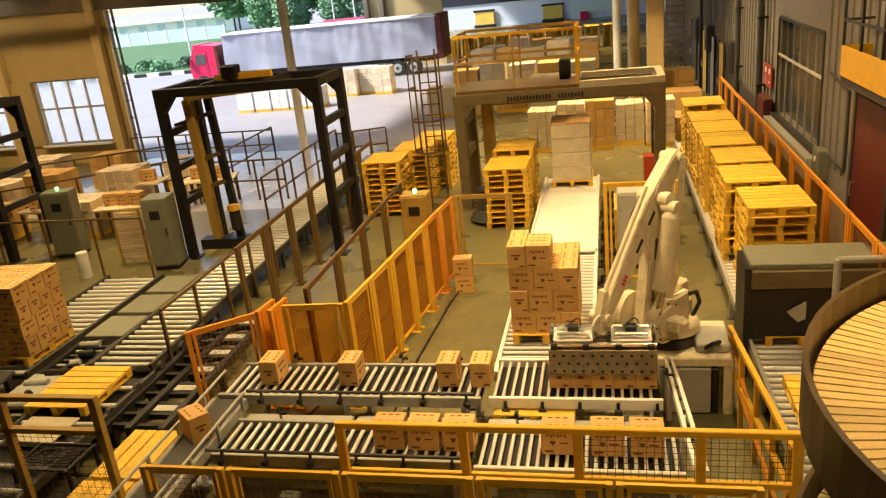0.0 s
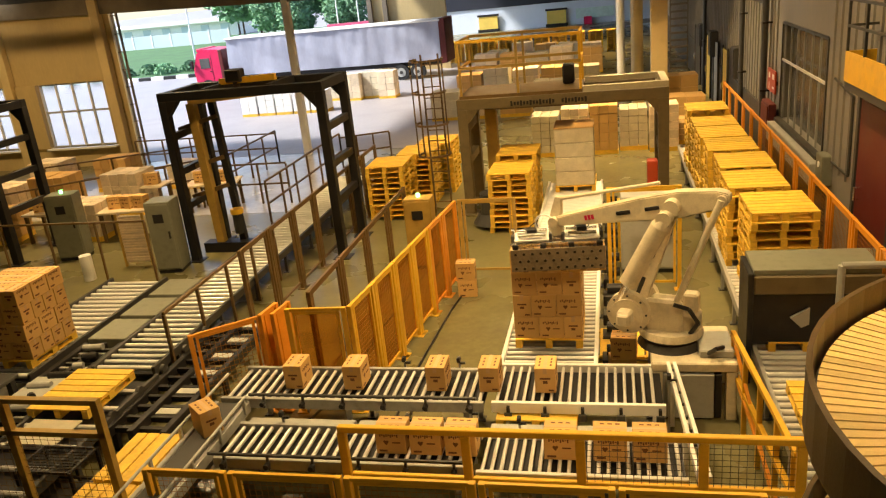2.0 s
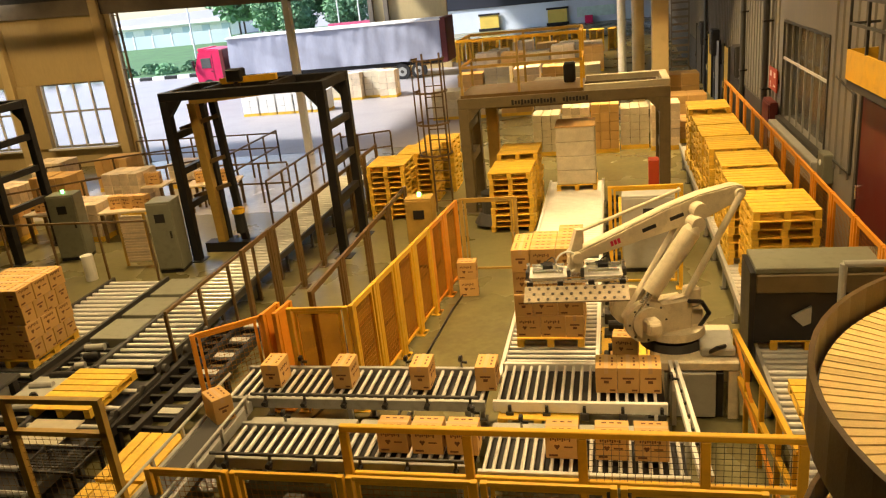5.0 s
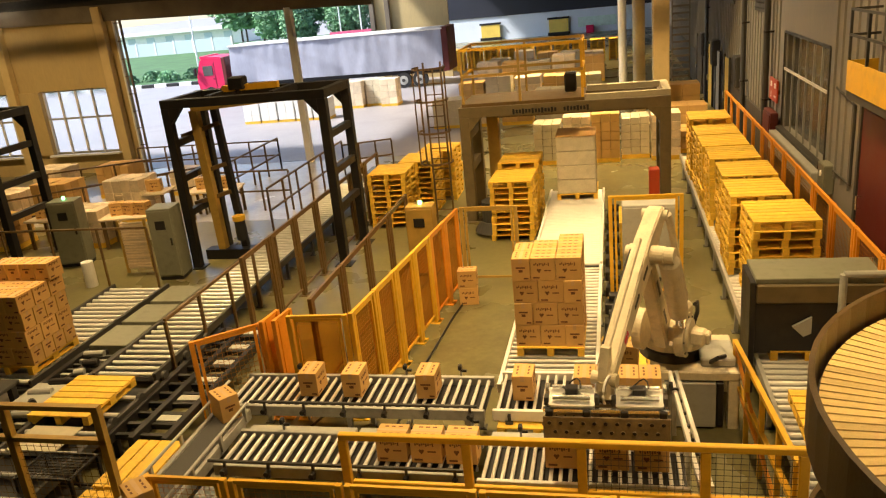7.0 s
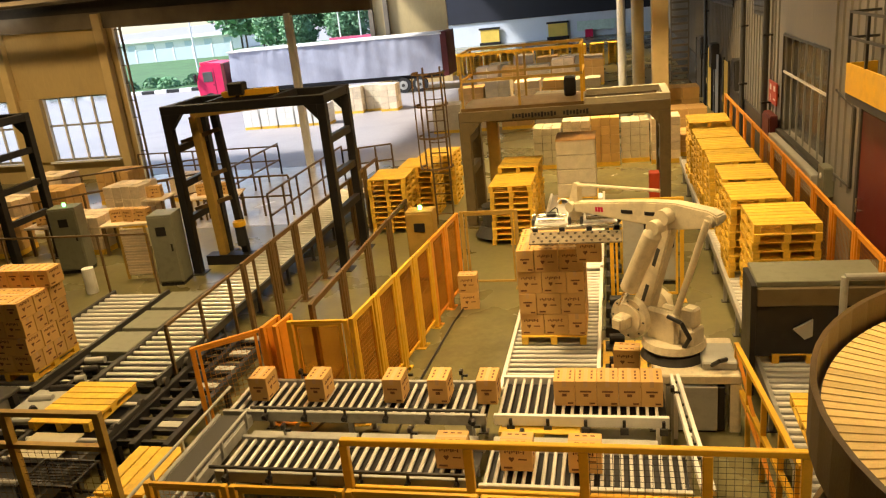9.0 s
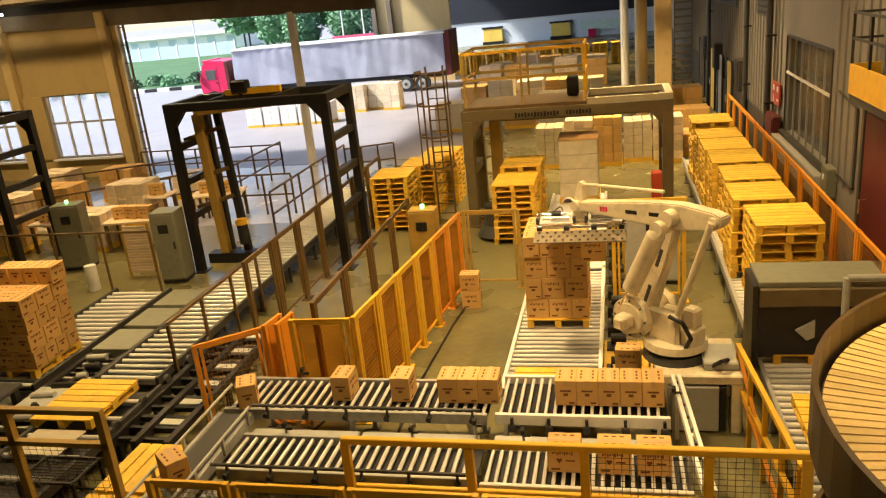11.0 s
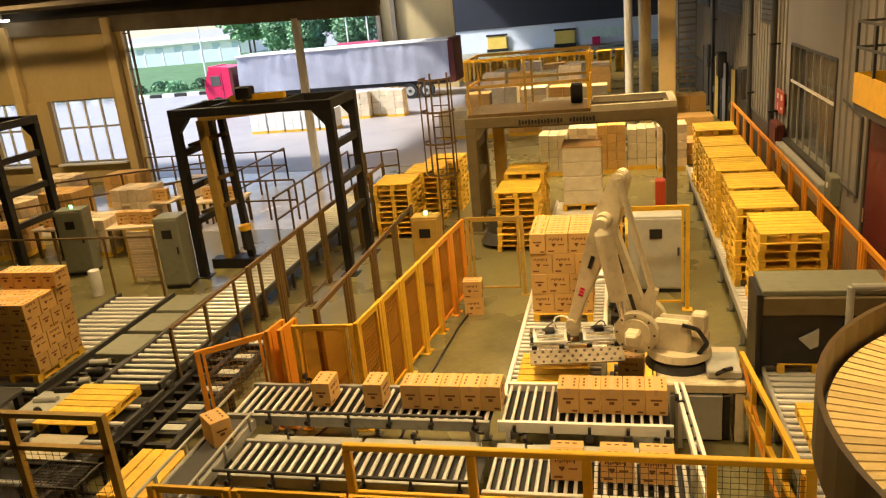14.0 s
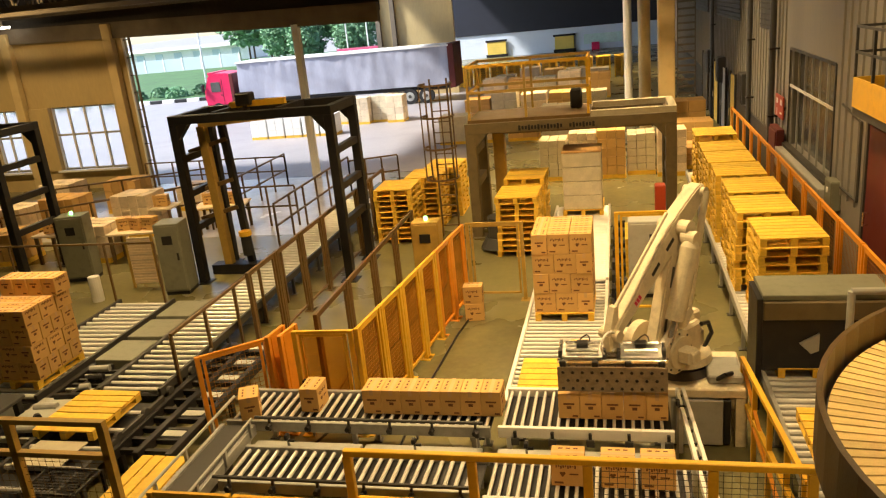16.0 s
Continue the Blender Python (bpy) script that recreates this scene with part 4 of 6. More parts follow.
    # caged ladder
    lad = thing("caged_ladder", pose(-4.75, 19.6, 0), "yellow-brown caged access ladder to the platform", "ladder")
    for x in (0.0, 0.45):
        part("stile", span(B(), (x - 0.02, 0, 0), (x + 0.02, 0.06, 4.2)), M_BROWN, lad)
    for i in range(14):
        part("rung", rod(B(), (0, 0.03, 0.3 + i * 0.28), (0.45, 0.03, 0.3 + i * 0.28), 0.015, 6), M_BROWN, lad)
    for z in (1.7, 2.5, 3.3, 4.1):
        h = B()
        pts = [(0.225 + 0.42 * math.cos(a), -0.35 + 0.4 * math.sin(a), z) for a in [math.pi * (0.78 + i * 1.44 / 9) for i in range(10)]]
        for a, c in zip(pts, pts[1:]):
            bar(h, a, c, 0.03, 0.05)
        part("hoop", h, M_BROWN, lad)
    for a in [math.pi * (0.8 + i * 1.4 / 5) for i in range(6)]:
        x, y = 0.225 + 0.42 * math.cos(a), -0.35 + 0.4 * math.sin(a)
        part("cage_bar", bar(B(), (x, y, 1.7), (x, y, 4.1), 0.03), M_BROWN, lad)


# ---- guards ----
def fence_panel(p, q, h, label, material=None, posts=True, wire=True, solid=None, group="guard fence", amber=False):
    """A mesh panel between floor points p and q."""
    material = material or M_YEL
    p, q = Vector((*p, 0)), Vector((*q, 0))
    L = (q - p).length
    m = Matrix.Translation(p) @ Matrix.Rotation(math.atan2(q.y - p.y, q.x - p.x), 4, "Z")
    f = thing("fence_panel", m, label, "fence", group)
    for x in ((0.0, L - 0.0) if posts else (0.0,)):
        po = part("post", span(B(), (x - 0.035, -0.035, 0.015), (x + 0.035, 0.035, h), 0.005), material, f)
        part("foot", span(B(), (x - 0.09, -0.09, 0), (x + 0.09, 0.09, 0.015)), material, po)
    for x in (0.09, L - 0.09):
        part("stile", span(B(), (x - 0.02, -0.02, 0.15), (x + 0.02, 0.02, h - 0.05)), material, f)
    for z in (0.17, h - 0.07):
        part("rail", span(B(), (0.11, -0.02, z - 0.02), (L - 0.11, 0.02, z + 0.02)), material, f)
    part("top_bar", span(B(), (0.035, -0.022, h - 0.045), (L - 0.035, 0.022, h)), material, f)
    if amber:
        part("sheet", span(B(), (0.11, 0.008, 0.19), (L - 0.11, 0.012, h - 0.09)), M_AMBER, f)
    if solid:
        part("sheet", span(B(), (0.11, -0.006, 0.19), (L - 0.11, 0.006, h - 0.09)), solid, f)
    elif wire:
        w = B()
        n = int((L - 0.22) / 0.07)
        for i in range(1, n):
            rod(w, (0.11 + i * (L - 0.22) / n, 0, 0.19), (0.11 + i * (L - 0.22) / n, 0, h - 0.09), 0.0035, 3, caps=False)
        k = int((h - 0.28) / 0.07)
        for i in range(1, k):
            z = 0.19 + i * (h - 0.28) / k
            rod(w, (0.11, 0.004, z), (L - 0.11, 0.004, z), 0.0035, 3, caps=False)
        tagged(part("wire_mesh", w, M_WIRE, f), "", "", "", "stuff")
    return f


def handrail(pts, h, material, label, mid=True, posts=6, w=0.05, lower=0.5):
    r = thing("handrail", pose(0, 0, 0), label, "railing", "hand rails")
    for a, b in zip(pts, pts[1:]):
        a, b = Vector((*a, 0)), Vector((*b, 0))
        for z in ((h,) + ((h * lower,) if mid else ())):
            part("rail", bar(B(), a + Vector((0, 0, z)), b + Vector((0, 0, z)), w), material, r)
        for i in range(posts + 1):
            c = a.lerp(b, i / posts)
            part("post", span(B(), (c.x - w / 2, c.y - w / 2, 0), (c.x + w / 2, c.y + w / 2, h - w / 2)), material, r)
    return r


def guards():
    # robot cell fence, left side
    for i in range(6):
        u, v = i / 6, (i + 0.9) / 6
        fence_panel((-3.75 + 0.57 * u, 9.62 + 5.22 * u), (-3.75 + 0.57 * v, 9.62 + 5.22 * v), 1.72, "yellow mesh guard panel with amber sheeting at the robot cell", M_ORA if i > 3 else None, amber=True)
    fence_panel((-4.69, 9.56), (-3.84, 9.6), 1.7, "yellow guard panel with amber sheet closing the cell corner", wire=False, amber=True)
    fence_panel((-3.12, 14.92), (-2.0, 14.92), 1.7, "thin ochre guard panel behind the cell", M_OCHRE, wire=False)
    fence_panel((-0.12, 14.1), (1.15, 14.1), 2.05, "yellow guard panel behind the robot", wire=False)
    # gate by the corner
    fence_panel((-6.11, 9.2), (-5.33, 9.86), 1.45, "orange mesh gate beside the feed conveyor", M_ORA)
    for i in range(2):
        fence_panel((-5.12 + i * 0.18, 9.55 + i * 0.04), (-5.06 + i * 0.18, 9.95 + i * 0.05), 1.62, "orange folded guard leaf", M_ORA, solid=M_ORA, group="folded guard leaves")
    # fence along the left conveyor
    n = 7
    for i in range(n):
        y0 = 12.0 + i * 1.25
        fence_panel((-6.6, y0), (-6.6, y0 + 1.16), 1.75, "thin brown guard panel along the pallet conveyor", M_BROWN, wire=False)
    handrail([(-7.3, 10.4), (-7.3, 16.0)], 1.25, M_BROWN, "brown guard rail beside the pallet conveyor", posts=5, mid=False)
    for i in range(4):
        fence_panel((-4.6, 10.2 + i * 1.5), (-4.6, 11.6 + i * 1.5), 1.7, "thin brown guard panel standing in the aisle", M_BROWN, wire=False)
    # right fence
    for i in range(14):
        y0 = 8.2 + i * 1.3
        fence_panel((3.5, y0), (3.5, y0 + 1.2), 2.0, "orange wire mesh guard panel along the side wall", M_ORA, wire=i < 9, group="side wall fence")
    # front rails
    r = thing("guard_rail", pose(0, 0, 0), "heavy yellow guard rail in front of the pick stations", "railing")
    part("top_rail", span(B(), (-3.1, 7.0, 1.32), (1.82, 7.08, 1.4), 0.01), M_YEL, r)
    for x in (-3.06, -1.65, -0.42, 0.82, 1.75):
        part("post", span(B(), (x - 0.05, 7.0, 0), (x + 0.05, 7.08, 1.32), 0.008), M_YEL, r)
    part("low_rail", span(B(), (-3.0, 7.01, 0.72), (1.74, 7.07, 0.79), 0.008), M_YEL, r)
    w = B()
    for i in range(26):
        rod(w, (-0.36 + i * 0.08, 7.03, 0.79), (-0.36 + i * 0.08, 7.03, 1.32), 0.0035, 3, caps=False)
    for i in range(7):
        rod(w, (-0.36, 7.035, 0.83 + i * 0.07), (1.7, 7.035, 0.83 + i * 0.07), 0.0035, 3, caps=False)
    tagged(part("wire_mesh", w, M_DGREY, r), "", "", "", "stuff")
    for i, (a, b) in enumerate((((-5.25), (-4.3)), ((-4.2), (-2.95)), ((-2.85), (-1.5)), ((-1.4), (-0.1)), (0.0, 1.3))):
        fence_panel((a, 6.5), (b, 6.5), 1.12, "low yellow mesh guard panel at the near edge", group="front guard panels")
    # sloping yellow rails by the pallet feed
    s = thing("guard_rail", pose(0, 0, 0), "yellow guard rail beside the pallet return conveyor", "railing")
    for z in (1.15, 0.62):
        part("rail", bar(B(), (1.5, 9.9, z), (1.72, 7.1, z), 0.06), M_YEL, s)
    for y in (9.85, 9.2, 8.5, 7.8, 7.2):
        x = 1.5 + (9.9 - y) * 0.079
        part("post", span(B(), (x - 0.03, y - 0.03, 0), (x + 0.03, y + 0.03, 1.15)), M_YEL, s)
    part("strut", bar(B(), (1.5, 9.8, 1.1), (1.66, 7.9, 0.1), 0.04), M_ORA, s)
    part("strut", bar(B(), (1.52, 9.5, 0.6), (1.7, 7.3, 0.1), 0.04), M_ORA, s)
    # yard rails
    handrail([(-18.4, 27), (-12.4, 26.9)], 1.1, M_BROWN, "brown rail along the yard edge", posts=5)
    handrail([(-9.3, 25.3), (-7.7, 26.0)], 1.1, M_BROWN, "brown rail beside the aisle", posts=3)
    handrail([(-12.4, 26.9), (-12.4, 21.0)], 1.2, M_BROWN, "brown rail into the hall", posts=5)
    handrail([(-9.3, 25.3), (-9.3, 19.0)], 1.25, M_BROWN, "brown rail along the wrapper aisle", posts=6)
    handrail([(-12.4, 21.2), (-9.6, 21.2)], 1.25, M_BROWN, "brown rail across the wrapper aisle", posts=3)
    handrail([(-18.5, 14.2), (-9.9, 14.2)], 1.7, M_BROWN, "thin brown guard rail in front of the cabinets", posts=7, mid=False, w=0.04)
    handrail([(-18, 18.8), (-13, 22.5)], 1.2, M_BROWN, "brown rail in front of the workbenches", posts=5)
    handrail([(-19, 22.5), (-14.2, 25)], 1.2, M_BROWN, "brown rail near the window bays", posts=5)


# ---- other things of the hall ----
def cabinet(m, s, material, label, lamp=False):
    c = thing("control_cabinet", m, label, "cabinet")
    x, y, z = s
    part("body", span(B(), (-x / 2, -y / 2, 0.08), (x / 2, y / 2, z), 0.015), material, c)
    part("plinth", span(B(), (-x / 2 + 0.02, -y / 2 + 0.02, 0), (x / 2 - 0.02, y / 2 - 0.02, 0.08)), M_BLACK, c)
    d = part("door", span(B(), (-x / 2 + 0.03, -y / 2 - 0.02, 0.12), (x / 2 - 0.03, -y / 2 - 0.001, z - 0.05), 0.006), material, c)
    part("handle", span(B(), (x / 2 - 0.12, -y / 2 - 0.05, z * 0.5), (x / 2 - 0.08, -y / 2 - 0.02, z * 0.6)), M_BLACK, d)
    part("screen", span(B(), (-0.12, -y / 2 - 0.035, z * 0.72), (0.12, -y / 2 - 0.02, z * 0.84)), M_BLACK, d, "dark control screen")
    if lamp:
        part("signal_lamp", rod(B(), (0, 0, z), (0, 0, z + 0.08), 0.04, 10), M_GREENLED, c, "green signal lamp")
    return c


def mesh_board():
    """A framed board of pale expanded metal."""
    b = thing("mesh_board", pose(-11.55, 16.0, 0, 0, 0, 6), "pale expanded-metal board on a brown frame", "board")
    for x in (-0.34, 0.34):
        part("post", span(B(), (x - 0.03, 0, 0), (x + 0.03, 0.05, 1.35)), M_OCHRE, b)
    part("sheet", span(B(), (-0.3, 0.02, 0.1), (0.3, 0.03, 1.3)), M_BAG, b)
    for i in range(17):
        part("strand", span(B(), (-0.3, -0.004, 0.14 + i * 0.07), (0.3, 0.018, 0.17 + i * 0.07)), M_BAG, b)


def goods(m, n, s, material, label, seed=0):
    """A pallet with wrapped goods of n boxes."""
    rnd = random.Random(seed)
    g = thing("goods_pallet", m, label, "goods", "stored goods")
    part("pallet_base", span(B(), (-s[0] / 2, -s[1] / 2, 0), (s[0] / 2, s[1] / 2, 0.14)), M_WOOD, g)
    nx, ny, nz = n
    for i in range(nx):
        for j in range(ny):
            for k in range(nz):
                a = (-s[0] / 2 + s[0] * i / nx + 0.006, -s[1] / 2 + s[1] * j / ny + 0.006, 0.14 + s[2] * k / nz + 0.003)
                b = (-s[0] / 2 + s[0] * (i + 1) / nx - 0.006, -s[1] / 2 + s[1] * (j + 1) / ny - 0.006, 0.14 + s[2] * (k + 1) / nz - 0.003 - (rnd.random() * 0.03 if k == nz - 1 else 0))
                part("package", span(B(), a, b, 0.012), material, g)
    return g


def furniture():
    first = pallet(pose(-8.0, 9.0, 0.5), "yellow wooden pallet lying on the dark chain conveyor", "empty pallets")
    copy_thing(first, pose(-5.72, 7.38, 0.5, 0, 0, 90))
    copy_thing(first, pose(-5.74, 6.3, 0.5, 0, 0, 90))
    copy_thing(first, pose(-10.1, 10.45, 0.5, 0, 0, 0))
    copy_thing(first, pose(2.62, 8.9, 0.5))
    copy_thing(first, pose(2.6, 11.2, 0.5))
    rnd = random.Random(3)
    # stacks of empty pallets along the side wall
    for k, y in enumerate((13.05, 14.55, 16.05, 17.5, 18.85, 20.15, 21.4)):
        n = (10, 10, 10, 10, 10, 10, 11)[k]
        x0 = (2.62, 2.47, 2.55, 2.47, 2.46, 2.46, 2.42)[k]
        for i in range(n):
            copy_thing(first, pose(x0 + rnd.uniform(-0.02, 0.02), y + rnd.uniform(-0.03, 0.03), 0.5 + i * 0.149, 0, 0, rnd.uniform(-1.2, 1.2)))
    # stacks beyond the aisle
    for k, (x, y, n) in enumerate(((-5.9, 19.6, 10), (-5.4, 20.9, 10), (-5.1, 22.2, 10), (-2.45, 18.3, 10), (-2.4, 19.6, 11))):
        for i in range(n):
            copy_thing(first, pose(x + rnd.uniform(-0.02, 0.02), y + rnd.uniform(-0.03, 0.03), i * 0.149, 0, 0, rnd.uniform(-2, 2)))
    for i in range(7):
        copy_thing(first, pose(0.55, 16.2, i * 0.149))
    # cartons on the left pallet
    base, lift = 0.648, 0.312
    for k in range(4):
        turned = 2 if k % 2 else 0
        for i in range(3):
            if i == turned:
                for j in range(3):
                    carton(pose(-10.58 + (0.136 if turned == 0 else 0.89), 10.45 - 0.4 + j * 0.39 + 0.01 * k, base + k * lift, 0, 0, 90), "brown printed carton stacked on the pallet beside the transfer", "cartons on the left load", lift)
            else:
                for j in range(4):
                    carton(pose(-10.58 + (0.46 + (i - 1) * 0.376 if turned == 0 else 0.188 + i * 0.376), 10.45 - 0.42 + j * 0.28 + 0.008 * (k % 3), base + k * lift, 0, 0, 180 * (j % 2)), "brown printed carton stacked on the pallet beside the transfer", "cartons on the left load", lift)
    carton(pose(-2.9, 13.95, 0, 0, 0, 8), "brown carton set on the floor by the fence")
    carton(pose(-2.9, 13.95, 0.361, 0, 0, 3), "brown carton stacked on another by the fence")
    # wrapped load at the far end of the lane
    p = copy_thing(first, pose(-0.98, 20.0, 0.5))
    w = thing("wrapped_load", pose(-0.98, 20.0, 0.648), "stretch-wrapped pallet load waiting under the gantry", "load")
    for k in range(4):
        part("layer", span(B(), (-0.49, -0.55, k * 0.37), (0.49, 0.55, k * 0.37 + 0.365), 0.02), M_FILM, w)
    part("top_sheet", span(B(), (-0.5, -0.56, 1.485), (0.5, 0.56, 1.5)), M_CARD, w)
    # control cabinets
    cabinet(pose(-10.42, 15.75, 0, 0, 0, 8), (0.6, 0.6, 1.75), M_CAB, "grey control cabinet at the foot of the gantry")
    cabinet(pose(-13.85, 16.75, 0, 0, 0, 12), (0.72, 0.5, 1.75), M_CAB, "grey-green control cabinet with a signal lamp", True)
    mesh_board()
    cabinet(pose(-4.15, 15.6, 0), (0.6, 0.4, 1.6), M_OCHRE, "ochre control box with a signal lamp by the fence", True)
    cabinet(pose(0.62, 15.2, 0), (1.05, 0.5, 1.6), M_GREY, "grey switch cabinet behind the robot")
    pb = thing("controller_box", pose(0.91, 9.74, 0), "plain grey controller box under the robot pedestal", "box")
    part("body", span(B(), (-0.34, -0.2, 0.03), (0.32, 0.2, 0.7), 0.012), M_GREY, pb)
    part("back_cover", span(B(), (0.33, -0.17, 0.03), (0.42, 0.2, 0.69), 0.01), M_BLACK, pb)
    part("plinth", span(B(), (-0.3, -0.16, 0), (0.3, 0.18, 0.03)), M_BLACK, pb)
    one("fire_cabinet", (0.72, 17.4, 0), (0.95, 17.7, 1.7), M_FIRE, "red narrow cabinet behind the robot cell", "cabinet", "", 0.02)
    r = tagged(part("film_roll", rod(B(), (-12.33, 15.13, 0), (-12.33, 15.13, 0.62), 0.14, 18), M_WHITE), "white roll of stretch film standing on the floor", "roll")
    # dark machine beside the drum
    mc = thing("pallet_dispenser", pose(0, 0, 0), "large dark pallet dispenser housing with a grey hood", "machine")
    part("body", span(B(), (1.83, 10.62, 0.6), (4.05, 10.7, 1.4), 0.02), M_BLACK, mc)
    part("side", span(B(), (1.78, 10.55, 0.0), (1.86, 11.3, 1.72), 0.01), M_BLACK, mc)
    part("side", span(B(), (4.0, 10.55, 0.0), (4.08, 11.3, 1.72), 0.01), M_BLACK, mc)
    part("hood", span(B(), (1.86, 10.55, 1.4), (4.0, 11.2, 1.68), 0.02), M_GANTRY, mc, "grey sheet hood")
    part("top", span(B(), (1.86, 10.6, 1.68), (4.0, 11.4, 1.76), 0.01), M_CAB, mc)
    part("pipe", rod(B(), (2.95, 10.5, 1.2), (2.95, 10.5, 1.85), 0.05, 10), M_GREY, mc)
    part("pipe", rod(B(), (2.95, 10.5, 1.85), (3.6, 10.5, 1.85), 0.05, 10), M_GREY, mc)
    part("sensor", prism(B(), [(2.35, 1.05), (2.6, 1.2), (2.6, 0.95), (2.5, 0.9)], 10.55, 10.6), M_GREY, mc)
    # workbenches and goods beside the windows
    rn = random.Random(8)
    for i in range(9):
        x, y = -19.5 + (i % 3) * 2.4 + rn.uniform(-0.4, 0.4), 18.5 + (i // 3) * 2.7 + rn.uniform(-0.3, 0.3)
        goods(pose(x, y, 0, 0, 0, rn.uniform(-8, 8)), (4, 3, 3), (1.3, 1.0, 0.7 + rn.random() * 0.5), (M_BAG, M_CARD, M_BAG)[i % 3], "low pallet of goods beside the window bays", i)
    for i in range(4):
        b = thing("workbench", pose(-15.5 + i * 1.2, 18.3 + (i % 2) * 2.6, 0, 0, 0, 4 * i), "low brown workbench with parts on it", "bench", "workbenches")
        part("top", span(B(), (-0.8, -0.4, 0.8), (0.8, 0.4, 0.86), 0.01), M_BAG, b)
        for x in (-0.7, 0.7):
            for y in (-0.32, 0.32):
                part("leg", span(B(), (x - 0.04, y - 0.04, 0), (x + 0.04, y + 0.04, 0.8)), M_BROWN, b)
        for k in range(3):
            carton(pose(-15.5 + i * 1.2 - 0.4 + k * 0.4, 18.3 + (i % 2) * 2.6, 0.861, 0, 0, rn.uniform(-30, 30)), "brown carton on a workbench", "bench cartons")
    # stored goods far down the hall
    for row, (y, z, n) in enumerate(((34, 1.2, 9), (40, 1.3, 10), (46.5, 1.5, 9), (52, 1.3, 7))):
        for i in range(n):
            x = -1.2 - i * 1.5 + rn.uniform(-0.1, 0.1)
            if x < -8.6:
                continue
            goods(pose(x, y, 0), (2, 1, 3), (1.3, 1.2, z + rn.uniform(-0.3, 0.1)), (M_BAG, M_FILM, M_CARD)[(i + row) % 3], "wrapped pallet of goods in the hall store", row * 20 + i)
    for i in range(5):
        goods(pose(-2.2 + i * 0.95, 26.0 + (i % 2) * 0.4, 0), (3, 2, 5), (0.9, 1.0, 1.25 + 0.12 * (i % 3)), (M_FILM, M_BAG, M_CARD)[i % 3], "stretch-wrapped pallet of goods behind the gantry", 90 + i)
    for i in range(3):
        goods(pose(2.6, 27 + i * 2.6, 0), (2, 2, 3), (1.3, 1.2, 0.6 + 0.4 * i), M_CARD, "pallet of brown goods beside the columns", 120 + i)
    far = thing("pallet", pose(0.2, 57, 0), "yellow wooden pallet in a far stack", "pallet", "far pallet stacks")
    part("deck", span(B(), (-0.5, -0.6, 0.1), (0.5, 0.6, 0.145)), M_WOOD, far)
    for x in (-0.45, 0, 0.45):
        part("runner", span(B(), (x - 0.05, -0.6, 0), (x + 0.05, 0.6, 0.1)), M_WOOD, far)
    for i in range(13):
        for k in range(10):
            if i or k:
                copy_thing(far, pose(0.2 - i * 1.25, 57, k * 0.149))
    # mezzanine corner at the right
    mz = thing("mezzanine", pose(0, 0, 0), "yellow-panelled mezzanine platform on the side wall", "platform")
    part("deck", span(B(), (3.75, 9.5, 3.62), (4.18, 13.95, 3.76)), M_DGREY, mz)
    part("kick_panel", span(B(), (3.72, 9.5, 3.76), (3.75, 13.95, 4.24)), M_YEL, mz, "yellow panel")
    part("kick_panel", span(B(), (3.75, 13.91, 3.76), (4.18, 13.95, 4.24)), M_YEL, mz, "yellow panel")
    for z in (4.62, 5.02):
        part("rail", span(B(), (3.72, 9.5, z), (3.76, 13.95, z + 0.04)), M_DGREY, mz)
        part("rail", span(B(), (3.76, 13.91, z), (4.18, 13.95, z + 0.04)), M_DGREY, mz)
    for y in (13.93, 13.0, 12.0, 11.0):
        part("post", span(B(), (3.72, y - 0.02, 4.24), (3.76, y + 0.02, 5.02)), M_DGREY, mz)
    for y in (27.6, 33.9, 37.9):
        e = thing("electric_box", pose(4.0, y, 1.9), "dark electric box on the side wall", "box", "electric boxes")
        part("body", span(B(), (-0.1, -0.4, 0), (0.2, 0.4, 1.0), 0.02), M_DGREY, e)
        part("lid", span(B(), (-0.12, -0.35, 0.05), (-0.1, 0.35, 0.95)), M_BLACK, e)
    sg = thing("fire_sign", pose(4.2, 22.1, 0), "red fire sign with white marks on the side wall", "sign")
    part("plate", span(B(), (-0.08, -0.5, 2.28), (-0.04, 0.5, 2.86), 0.004), M_FIRE, sg)
    part("batten", span(B(), (-0.04, -0.45, 2.5), (0, 0.45, 2.6)), M_DGREY, sg)
    for y, z, a, b in ((-0.25, 2.7, 0.22, 0.14), (0.25, 2.7, 0.2, 0.14), (-0.25, 2.42, 0.24, 0.05), (0.25, 2.42, 0.05, 0.18)):
        part("mark", span(B(), (-0.084, y - a / 2, z - b / 2), (-0.08, y + a / 2, z + b / 2)), M_WHITE, sg)


